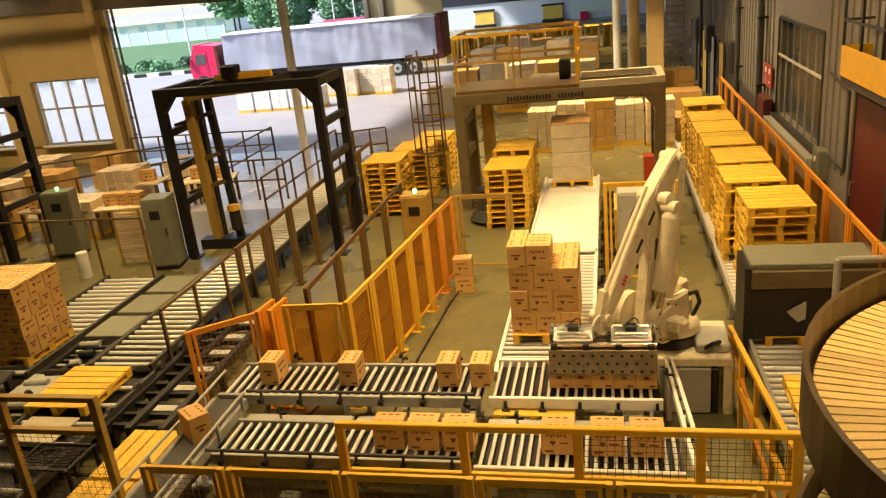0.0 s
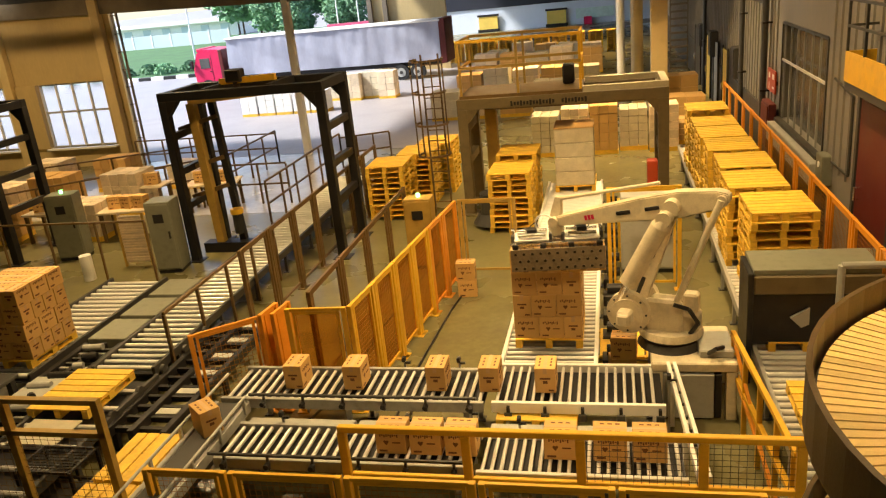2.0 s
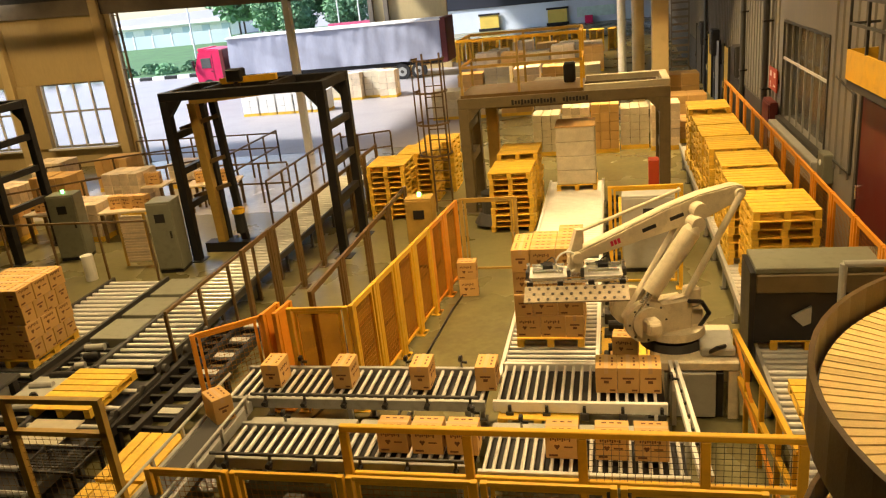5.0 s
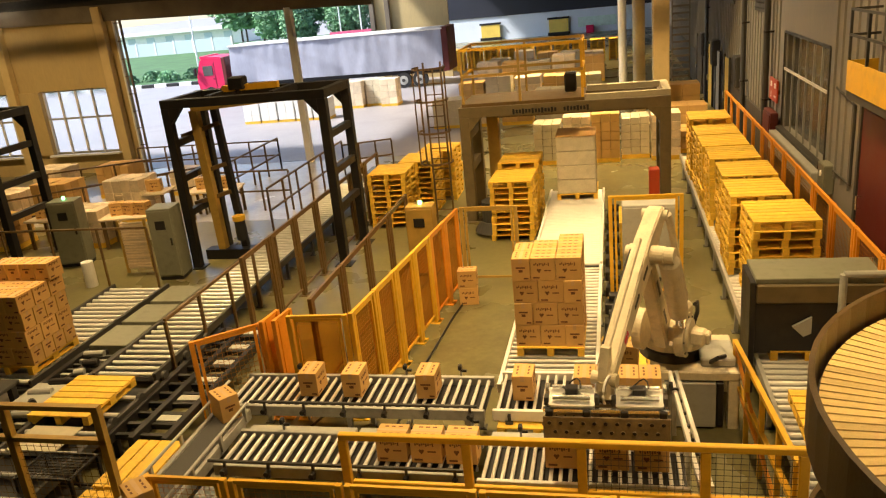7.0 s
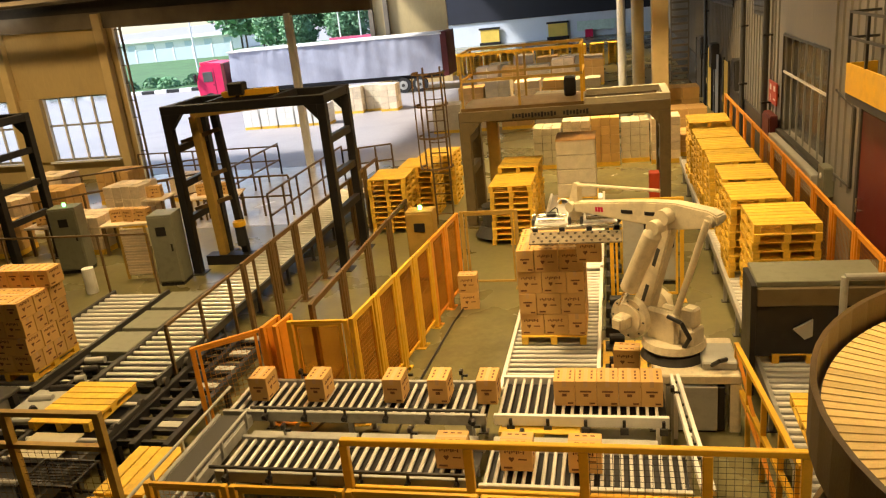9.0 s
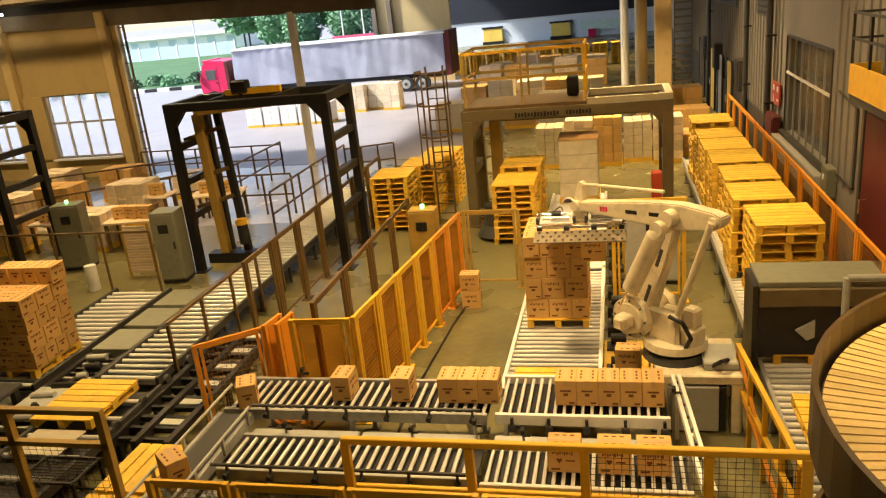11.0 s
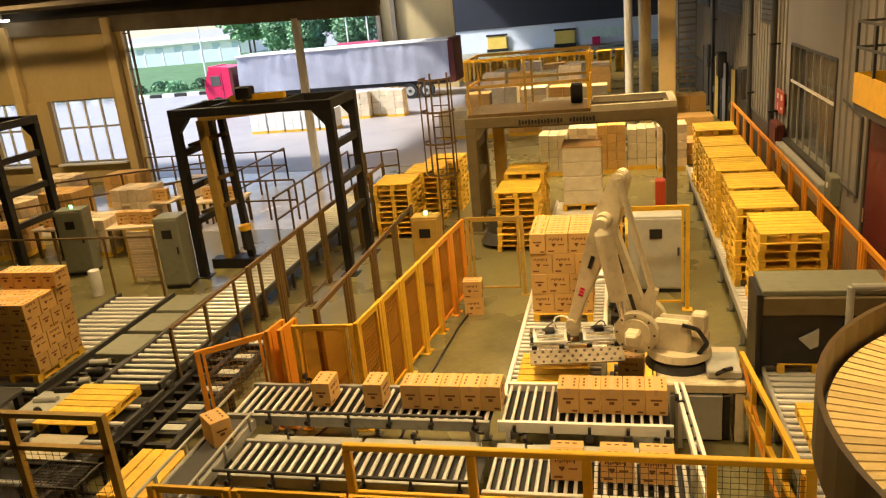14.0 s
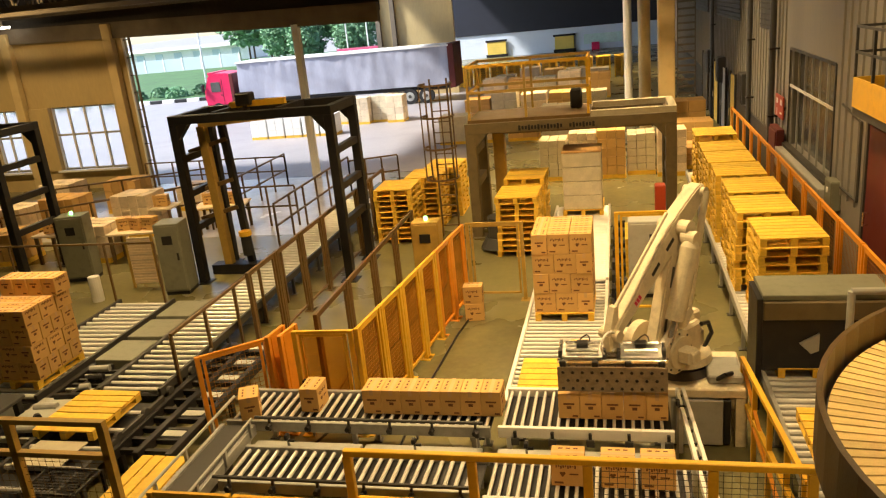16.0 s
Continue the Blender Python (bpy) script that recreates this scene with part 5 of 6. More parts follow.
def spiral():
    s = thing("spiral_conveyor", pose(2.75, 3.37, 0), "round spiral conveyor with wooden slats and a dark steel rim", "conveyor")
    n = 64
    R = 1.87
    for z0, k in ((4.0, 1), (2.9, 1)):
        rim = B()
        vs = []
        for i in range(n):
            a = 2 * math.pi * i / n
            vs.append([rim.verts.new((rr * math.cos(a), rr * math.sin(a), z)) for rr, z in ((R, z0), (R, z0 - 0.34), (R - 0.03, z0 - 0.34), (R - 0.03, z0))])
        for i in range(n):
            a, b = vs[i], vs[(i + 1) % n]
            for j in range(4):
                rim.faces.new((a[j], b[j], b[(j + 1) % 4], a[(j + 1) % 4]))
        bmesh.ops.recalc_face_normals(rim, faces=rim.faces)
        part("rim", rim, M_RIM, s, "dark steel outer rim")
        m = 150
        sl = B()
        a0 = math.pi / m * 0.8
        r0, r1 = 0.75, R - 0.06
        top = [(r0, -a0), (r1, -a0), (r1, a0), (r0, a0)]
        lo = [sl.verts.new((r * math.cos(a), r * math.sin(a), z0 - 0.2)) for r, a in top]
        hi = [sl.verts.new((r * math.cos(a), r * math.sin(a), z0 - 0.17)) for r, a in top]
        sl.faces.new(lo[::-1])
        sl.faces.new(hi)
        for i in range(4):
            sl.faces.new((lo[i], lo[(i + 1) % 4], hi[(i + 1) % 4], hi[i]))
        part("underside", rod(B(), (0, 0, z0 - 0.26), (0, 0, z0 - 0.23), R - 0.04, 48), M_BLACK, s, "dark carrying disc under the slats")
        first = part("slat", sl, M_SLAT, s)
        for i in range(1, m):
            share("slat", first, Matrix.Rotation(2 * math.pi * i / m, 4, "Z"), s)
    part("core", rod(B(), (0, 0, 0), (0, 0, 4.1), 0.7, 32), M_GREY, s)
    for a in (0.4, 2.0, 3.6, 5.2):
        part("leg", span(B(), (R * 0.98 * math.cos(a) - 0.04, R * 0.98 * math.sin(a) - 0.04, 0), (R * 0.98 * math.cos(a) + 0.04, R * 0.98 * math.sin(a) + 0.04, 3.7)), M_BROWN, s)


def near_left():
    t = thing("guard_barrier", pose(0, 0, 0), "brown steel guard frame with mesh at the near edge", "frame")
    for x in (-6.88, -5.66):
        part("post", span(B(), (x - 0.045, 6.46, 0), (x + 0.045, 6.54, 1.94)), M_OCHRE, t)
    for z in (2.0, 1.58):
        part("rail", span(B(), (-7.9, 6.46, z - 0.06), (-5.62, 6.54, z)), M_OCHRE, t)
    w = B()
    for i in range(24):
        rod(w, (-7.85 + i * 0.095, 6.5, 0.1), (-7.85 + i * 0.095, 6.5, 1.52), 0.003, 3, caps=False)
    for i in range(15):
        rod(w, (-7.9, 6.5, 0.12 + i * 0.095), (-5.65, 6.5, 0.12 + i * 0.095), 0.003, 3, caps=False)
    tagged(part("wire_mesh", w, M_BROWN, t), "", "", "", "stuff")
    q = thing("machine_table", pose(0, 0, 0), "grey machine table beside the chain conveyor", "table")
    part("top", span(B(), (-10.4, 8.55, 0.7), (-9.3, 9.25, 0.76), 0.01), M_DGREY, q)
    for x in (-10.3, -9.4):
        for y in (8.65, 9.15):
            part("leg", span(B(), (x - 0.05, y - 0.05, 0), (x + 0.05, y + 0.05, 0.7)), M_BLACK, q)


def second_station():
    """Roller pick station of the neighbouring robot."""
    roller_conveyor("carton_conveyor", (-13.3, 8.1), (-11.3, 9.1), 1.75, "x", 0.13, 0.03, "roller pick station of the neighbouring robot", M_WHITE)


def station_ends():
    """White end rails that tie the two pick stations together."""
    g = thing("end_rail", pose(0, 0, 0), "white double end rail joining the two pick stations", "rail")
    for x0, x1 in ((0.64, 0.8), (0.72, 0.9)):
        part("rail", bar(B(), (x0, 9.6, 0.82), (x1, 7.15, 0.78), 0.045, 0.09), M_WHITE, g)
    for i in range(9):
        u = i / 8
        part("tie", bar(B(), (0.65 + 0.16 * u, 9.5 - 2.3 * u, 0.79), (0.74 + 0.16 * u, 9.5 - 2.3 * u, 0.79), 0.03), M_DGREY, g)
    for x, y in ((0.68, 9.4), (0.76, 8.3), (0.85, 7.3)):
        part("leg", span(B(), (x - 0.03, y - 0.03, 0), (x + 0.03, y + 0.03, 0.76)), M_WHITE, g)
    # small hardware along the front of the pick stations
    for y, z in ((8.55, 0.72), (7.16, 0.67)):
        for i in range(5):
            b = thing("stop_bracket", pose(-1.4 + i * 0.47, y, 0), "small black stop bracket on the station rail", "bracket", "stop brackets")
            part("arm", span(B(), (-0.02, -0.03, z - 0.1), (0.02, 0.03, z + 0.05), 0.004), M_BLACK, b)
            part("pad", span(B(), (-0.05, -0.05, z - 0.13), (0.05, -0.02, z - 0.03), 0.006), M_DGREY, b)


def infeed():
    """Pale cover plate and dark mesh box in front of the empty pallet."""
    p = thing("cover_plate", pose(0, 0, 0), "pale steel cover plate in front of the empty pallet", "plate")
    part("plate", span(B(), (-8.35, 7.72, 0.5), (-7.55, 8.34, 0.52), 0.004), M_PALE, p)
    part("skirt", span(B(), (-8.33, 7.74, 0.12), (-7.57, 7.76, 0.5)), M_BLACK, p)
    for x in (-8.3, -7.6):
        part("leg", span(B(), (x - 0.03, 7.8, 0), (x + 0.03, 7.86, 0.5)), M_DGREY, p)
    q = thing("cover_plate", pose(0, 0, 0), "grey steel plate over the chain transfer", "plate")
    part("plate", span(B(), (-9.3, 8.75, 0.475), (-8.62, 9.6, 0.5), 0.004), M_GREY, q)
    k = thing("mesh_crate", pose(0, 0, 0), "black wire mesh crate beside the near barrier", "crate")
    for x in (-7.55, -6.75):
        for y in (7.0, 7.55):
            part("post", span(B(), (x - 0.02, y - 0.02, 0), (x + 0.02, y + 0.02, 0.62)), M_BLACK, k)
    for z in (0.12, 0.6):
        for y in (7.0, 7.55):
            part("rail", span(B(), (-7.53, y - 0.015, z), (-6.77, y + 0.015, z + 0.03)), M_BLACK, k)
        for x in (-7.55, -6.75):
            part("rail", span(B(), (x - 0.015, 7.02, z), (x + 0.015, 7.53, z + 0.03)), M_BLACK, k)
    w = B()
    for i in range(14):
        bar(w, (-7.53 + i * 0.06, 7.01, 0.6), (-7.53 + i * 0.06, 7.54, 0.6), 0.008)
    for i in range(9):
        bar(w, (-7.53, 7.04 + i * 0.06, 0.605), (-6.77, 7.04 + i * 0.06, 0.605), 0.008)
    part("mesh_top", w, M_BLACK, k)
    part("floor_tray", span(B(), (-7.53, 7.02, 0.06), (-6.77, 7.53, 0.1)), M_DGREY, k)


def clutter():
    """Chain conveyor, cables, sensors and boxes that fill the machine floor."""
    c = thing("chain_conveyor", pose(0, 0, 0), "black chain conveyor with pale wear plates near the pallets", "conveyor")
    for x in (-7.12, -6.72, -6.2):
        part("rail", span(B(), (x - 0.05, 8.2, 0.3), (x + 0.05, 11.8, 0.46), 0.006), M_BLACK, c)
        for y in (8.4, 10.0, 11.6):
            part("leg", span(B(), (x - 0.04, y - 0.04, 0), (x + 0.04, y + 0.04, 0.3)), M_BLACK, c)
    for i in range(12):
        y = 8.35 + i * 0.29
        part("cross_member", span(B(), (-7.07, y, 0.32), (-6.25, y + 0.07, 0.4)), M_BLACK, c)
        if i % 2:
            part("wear_plate", span(B(), (-6.64, y + 0.08, 0.38), (-6.3, y + 0.24, 0.42), 0.005), M_GREY, c)
    for i in range(5):
        part("sprocket", rod(B(), (-7.2, 8.5 + i * 0.7, 0.5), (-7.14, 8.5 + i * 0.7, 0.5), 0.08, 14), M_DGREY, c)
    d = thing("chain_conveyor", pose(0, 0, 0), "black chain transfer machine between the pallet lanes", "conveyor")
    for x in (-9.3, -8.95, -8.6):
        part("rail", span(B(), (x - 0.05, 8.4, 0.3), (x + 0.05, 10.9, 0.47), 0.006), M_BLACK, d)
        for y in (8.6, 10.7):
            part("leg", span(B(), (x - 0.04, y - 0.04, 0), (x + 0.04, y + 0.04, 0.3)), M_BLACK, d)
    rnd = random.Random(12)
    for i in range(14):
        y = 8.5 + i * 0.17
        part("cross_member", span(B(), (-9.25, y, 0.34), (-8.65, y + 0.06, 0.42)), M_DGREY if i % 3 else M_GREY, d)
    for i in range(7):
        part("motor", rod(B(), (-9.2 + rnd.random() * 0.5, 8.6 + i * 0.33, 0.52), (-9.0 + rnd.random() * 0.5, 8.65 + i * 0.33, 0.52), 0.06, 10), M_BLACK if i % 2 else M_ALU, d)
    for pts in (((-3.2, 8.9), (-3.22, 11.0), (-3.1, 13.2), (-3.0, 14.0)), ((-4.5, 9.3), (-4.2, 10.4), (-4.3, 12.0), (-4.0, 15.3)), ((0.2, 9.7), (0.1, 10.8), (0.0, 12.2), (0.1, 13.9))):
        b = B()
        for p, q in zip(pts, pts[1:]):
            rod(b, (*p, 0.02), (*q, 0.02), 0.02, 6)
        tagged(part("floor_cable", b, M_BLACK), "black cable lying on the hall floor", "cable")
    for x, y, z in ((-4.6, 9.5, 0.78), (-3.0, 9.52, 0.78), (-2.2, 9.52, 0.78), (-1.85, 8.4, 0.66), (0.62, 9.1, 0.78), (-4.3, 8.1, 0.73), (-2.6, 8.1, 0.73), (-1.2, 8.1, 0.73)):
        e = thing("photo_sensor", pose(x, y, 0), "small black photo sensor on a post by the conveyor", "sensor", "photo sensors")
        part("post", span(B(), (-0.015, -0.015, 0), (0.015, 0.015, z + 0.18)), M_ALU, e)
        part("head", box(B(), (0, -0.03, z + 0.15), (0.05, 0.08, 0.07), bevel=0.008), M_BLACK, e)
        part("bracket", box(B(), (0.04, 0, z + 0.08), (0.09, 0.03, 0.03)), M_BLACK, e)
    # odd cartons and pallets by the robot
    for x, y, z, a in ((0.05, 10.75, 0.0, 12), (0.08, 10.72, 0.361, -6)):
        carton(pose(x, y, z, 0, 0, a), "brown carton standing on the floor by the robot", "spare cartons")
    p = pallet(pose(0.15, 11.6, 0.0, 0, 0, 90), "yellow pallet lying by the robot foot")
    cb = B()
    pts = [(1.15, 9.75, 0.9), (1.25, 9.6, 1.05), (1.35, 9.75, 1.0), (1.4, 10.0, 0.88)]
    for a, b in zip(pts, pts[1:]):
        rod(cb, a, b, 0.03, 8)
    tagged(part("cable_loop", cb, M_BLACK), "black cable loop on the robot pedestal", "cable")
    one("pedestal_box", (1.05, 9.7, 0.862), (1.5, 10.3, 0.98), M_GREY, "open grey steel box on the robot pedestal", "box", "", 0.02)
    # low material under the near guard panels
    rn = random.Random(21)
    for i in range(16):
        x = -4.9 + i * 0.38
        h = rn.uniform(0.2, 0.55)
        e = thing("drive_unit", pose(x, 6.95 + rn.uniform(-0.12, 0.05), 0), "dark drive unit below the carton conveyor", "drive", "drive units")
        part("body", span(B(), (-0.12, -0.08, 0), (0.12, 0.08, h), 0.015), (M_DGREY, M_BROWN, M_ALU)[i % 3], e)
        part("shaft", rod(B(), (0.12, 0, h * 0.6), (0.22, 0, h * 0.6), 0.03, 8), M_ALU, e)


# ---- yard ----
def wheel(x, y, z, r, parent):
    w = part("wheel", rod(B(), (x, y - 0.14, z), (x, y + 0.14, z), r, 24), M_RUBBER, parent)
    part("rim", rod(B(), (x, y - 0.16, z), (x, y - 0.13, z), r * 0.58, 18), M_GREY, w)
    part("hub", rod(B(), (x, y - 0.2, z), (x, y - 0.15, z), r * 0.22, 12), M_DGREY, w)


def truck():
    t = thing("truck", pose(0, 49, 0), "red lorry with a long silver-grey tarpaulin trailer", "truck")
    bm = B()
    nx, nz = 110, 10
    grid = [[None] * (nz + 1) for _ in range(nx + 1)]
    for i in range(nx + 1):
        for k in range(nz + 1):
            x = -25.0 + 14.5 * i / nx
            z = 1.12 + 2.38 * k / nz
            sag = 0.07 * math.sin(x * 2.1 + 1.4 * k / nz) * (1 - k / nz) + 0.05 * math.sin((x + 25) * 0.9 + z * 2.4) ** 3 + 0.018 * math.sin(x * 9.0) * (k / nz) ** 3 + 0.03 * noise.noise(Vector((x * 1.6, 0.0, z * 0.8))) + 0.008 * math.sin(x * 6.1 + 2.5 * noise.noise(Vector((x * 0.7, 1.0, 0.0))))
            grid[i][k] = bm.verts.new((x, -0.02 + sag, z))
    for i in range(nx):
        for k in range(nz):
            bm.faces.new((grid[i][k], grid[i + 1][k], grid[i + 1][k + 1], grid[i][k + 1]))
    tarp = part("tarpaulin", bm, M_TARP, t)
    for p in tarp.data.polygons:
        p.use_smooth = True
    part("box_body", span(B(), (-25.0, 0.1, 1.1), (-10.5, 2.5, 3.48), 0.03), M_TARP, t)
    part("top_rail", span(B(), (-25.05, -0.1, 3.48), (-10.4, 2.55, 3.58), 0.02), M_WHITE, t)
    part("rear_frame", span(B(), (-10.5, -0.05, 0.9), (-10.1, 2.55, 3.62), 0.02), M_MAROON, t, "red-brown rear frame")
    part("chassis", span(B(), (-25.0, 0.2, 0.85), (-10.4, 2.3, 1.1)), M_BLACK, t)
    for x in (-13.2, -12.1):
        wheel(x, 0.15, 0.5, 0.5, t)
    for x in (-24.2, -23.0):
        wheel(x, 0.15, 0.5, 0.5, t)
    cab = B()
    prism(cab, [(-27.6, 0.6), (-27.75, 1.6), (-27.3, 2.85), (-26.9, 3.0), (-25.6, 2.9), (-25.5, 0.6)], 0.05, 2.45)
    bmesh.ops.bevel(cab, geom=cab.edges[:], offset=0.08, segments=2, affect="EDGES")
    c = part("cab", cab, M_RED, t, "red driver's cab")
    part("side_window", span(B(), (-27.15, 0.02, 1.75), (-26.45, 0.06, 2.4), 0.01), M_DARKGLASS, c, "dark side window")
    part("windscreen", bar(B(), (-27.72, 1.25, 1.75), (-27.42, 1.25, 2.55), 2.0, 0.04), M_DARKGLASS, c, "windscreen")
    part("door_seam", span(B(), (-26.32, 0.035, 0.8), (-26.3, 0.06, 2.6)), M_BLACK, c)
    part("door_handle", span(B(), (-26.5, 0.02, 1.5), (-26.36, 0.06, 1.55)), M_BLACK, c)
    part("fairing", span(B(), (-25.75, 0.04, 0.7), (-25.45, 2.45, 2.9), 0.04), M_MAROON, c, "dark red side fairing")
    part("step", span(B(), (-27.3, -0.02, 0.42), (-26.6, 0.2, 0.52), 0.01), M_BLACK, c)
    part("mirror", span(B(), (-27.75, -0.22, 1.8), (-27.6, -0.02, 2.3), 0.02), M_BLACK, c)
    part("roof_visor", span(B(), (-27.35, 0.2, 2.86), (-26.95, 2.3, 3.05), 0.03), M_RED, c)
    part("bumper", span(B(), (-27.85, 0.1, 0.45), (-27.5, 2.4, 0.8), 0.03), M_GREY, c)
    wheel(-26.8, 0.15, 0.5, 0.5, t)
    part("saddle", span(B(), (-25.6, 0.3, 0.5), (-22.6, 2.2, 0.85)), M_BLACK, t)


def tree(x, y, h, seed):
    rnd = random.Random(seed)
    t = thing("tree", pose(x, y, 0), "leafy green tree behind the yard", "tree", "trees behind the yard")
    tr = B()
    rod(tr, (0, 0, 0), (0.1, 0, h * 0.5), 0.16, 8, 0.1)
    for i in range(5):
        a = rnd.random() * 6.28
        rod(tr, (0.05, 0, h * (0.3 + 0.05 * i)), (math.cos(a) * h * 0.2, math.sin(a) * h * 0.2, h * (0.55 + 0.07 * i)), 0.07, 6, 0.03)
    part("trunk", tr, M_TRUNK, t)
    vs, fs = [], []
    for i in range(1500):
        u, a, w = rnd.random() ** 0.4, rnd.random() * 6.28, rnd.uniform(-1, 1)
        lump = 1 + 0.28 * math.sin(a * 3 + seed) * math.cos(w * 4 + seed)
        r = h * 0.3 * u * lump * math.sqrt(max(0.02, 1 - w * w * 0.8))
        c = Vector((r * math.cos(a), r * math.sin(a), h * 0.6 + w * h * 0.38))
        s = h * rnd.uniform(0.02, 0.045)
        d1, d2 = Vector((rnd.uniform(-1, 1), rnd.uniform(-1, 1), rnd.uniform(-1, 1))).normalized() * s, Vector((rnd.uniform(-1, 1), rnd.uniform(-1, 1), rnd.uniform(-0.5, 0.5))).normalized() * s
        k = len(vs)
        vs += [c - d1, c + d2, c + d1, c - d2]
        fs.append((k, k + 1, k + 2, k + 3))
    me = bpy.data.meshes.new("crown")
    me.from_pydata(vs, [], fs)
    me.materials.append(M_LEAF)
    cr = new("crown", me)
    cr.parent = t


def yard():
    truck()
    rnd = random.Random(5)
    for i in range(14):
        tree(-45 + i * 1.6 + rnd.uniform(-0.6, 0.6), 96 + rnd.uniform(-5, 8), rnd.uniform(5, 8), i)
    for i in range(20):
        tree(-54 + i * 1.9, 112 + rnd.uniform(-5, 6), rnd.uniform(13, 19), 40 + i)
    for i in range(12):
        b = thing("bush", pose(-58 + i * 2.2, 66 + rnd.uniform(0, 3), 0), "clipped green bush on the lawn", "bush", "bushes")
        vs, fs = [], []
        for j in range(500):
            a, w, u = rnd.random() * 6.28, rnd.random(), rnd.random() ** 0.4
            c = Vector((1.2 * u * math.cos(a) * math.sqrt(1 - w * w * 0.9), 1.2 * u * math.sin(a) * math.sqrt(1 - w * w * 0.9), 0.06 + w * 0.9))
            d1, d2 = (Vector((rnd.uniform(-1, 1), rnd.uniform(-1, 1), rnd.uniform(-1, 1))).normalized() * 0.13 for _ in range(2))
            k = len(vs)
            vs += [c - d1, c + d2, c + d1, c - d2]
            fs.append((k, k + 1, k + 2, k + 3))
        me = bpy.data.meshes.new("leaves")
        me.from_pydata(vs, [], fs)
        me.materials.append(M_LEAF)
        o = new("leaves", me)
        o.parent = b
    hb = thing("far_building", pose(0, 0, 0), "hazy low pale building beyond the lawn", "building")
    part("wall", span(B(), (-100, 130, 0), (-63.5, 140, 2.6)), M_WHITE, hb)
    for i in range(9):
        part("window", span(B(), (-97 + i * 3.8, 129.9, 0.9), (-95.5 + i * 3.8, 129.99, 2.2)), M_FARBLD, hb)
    part("roof", span(B(), (-101, 129, 2.6), (-63, 141, 2.9)), M_WHITE, hb)
    lw = thing("garden_wall", pose(0, 110, 0), "low grey-blue boundary wall behind the lawn", "wall")
    for i in range(9):
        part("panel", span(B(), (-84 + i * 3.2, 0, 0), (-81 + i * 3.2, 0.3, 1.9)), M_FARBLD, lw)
        part("pier", span(B(), (-81 + i * 3.2, -0.05, 0), (-80.8 + i * 3.2, 0.35, 2.1)), M_WHITE, lw)
    for x, y in ((-47, 66), (-38, 68), (-30.5, 88), (-28, 88), (-24.5, 88)):
        l = thing("street_lamp", pose(x, y, 0), "tall pale street lamp beside the lawn", "street lamp", "street lamps")
        part("pole", rod(B(), (0, 0, 0), (0, 0, 7.5), 0.1, 8, 0.06), M_WHITE, l)
        part("arm", rod(B(), (0, 0, 7.5), (1.0, 0, 7.7), 0.05, 6), M_WHITE, l)
        part("head", box(B(), (1.2, 0, 7.68), (0.6, 0.25, 0.12), bevel=0.03), M_GREY, l)
    one("hoarding", (-29, 80, 0), (-22.5, 80.4, 2.5), M_PINKBAND, "pink-red site hoarding beyond the truck", "hoarding")
    rn = random.Random(2)
    for i in range(5):
        goods(pose(-18.8 + i * 0.98, 38.6, 0), (2, 2, 3), (0.9, 0.9, 1.0), M_WHITE, "white wrapped goods on a pallet in the yard", 200 + i)
    for i in range(4):
        goods(pose(-15.1 + i * 1.0, 42.4 - 0.5 * (i % 2), 0), (2, 2, 4), (0.95, 1.0, 1.35), (M_FILM, M_BAG)[i % 2], "wrapped pallet of goods by the yard opening", 210 + i)


# ---- what moves ----
LANE_Y = [(0.0, 11.28), (7.3, 11.28), (7.7, 11.35), (8.0, 11.46), (8.8, 11.7), (9.2, 11.94), (10.2, 12.25), (11.3, 12.52), (12.5, 12.72), (13.0, 12.85), (14.0, 13.0), (15.0, 13.14), (16.0, 13.25)]
NEXT_Y = [(0.0, 9.02), (9.8, 9.02), (10.6, 9.3), (11.3, 9.75), (12.0, 10.1), (12.5, 10.2), (16.0, 10.26)]


def times(step=0.1):
    return [round(i * step, 3) for i in range(int(16 / step) + 1)]


def grip(t):
    """The gripper's pose in the hall."""
    w = ease(WRIST, t)
    yaw = ease(GRIP_TURN, t)[0]
    return Matrix.Translation((w.x, w.y, w.z - 0.24)) @ Matrix.Rotation(radians(yaw), 4, "Z")


GRIP_TURN = [(0.0, 0.0), (1.5, 0.0), (2.2, 6.0), (4.2, 4.0), (6.3, 0.0), (7.4, 0.0), (8.0, -8.0), (8.6, 0.0), (12.6, 0.0), (13.2, 8.0), (14.6, 5.0), (15.2, -14.0), (15.7, -6.0), (16.0, 0.0)]


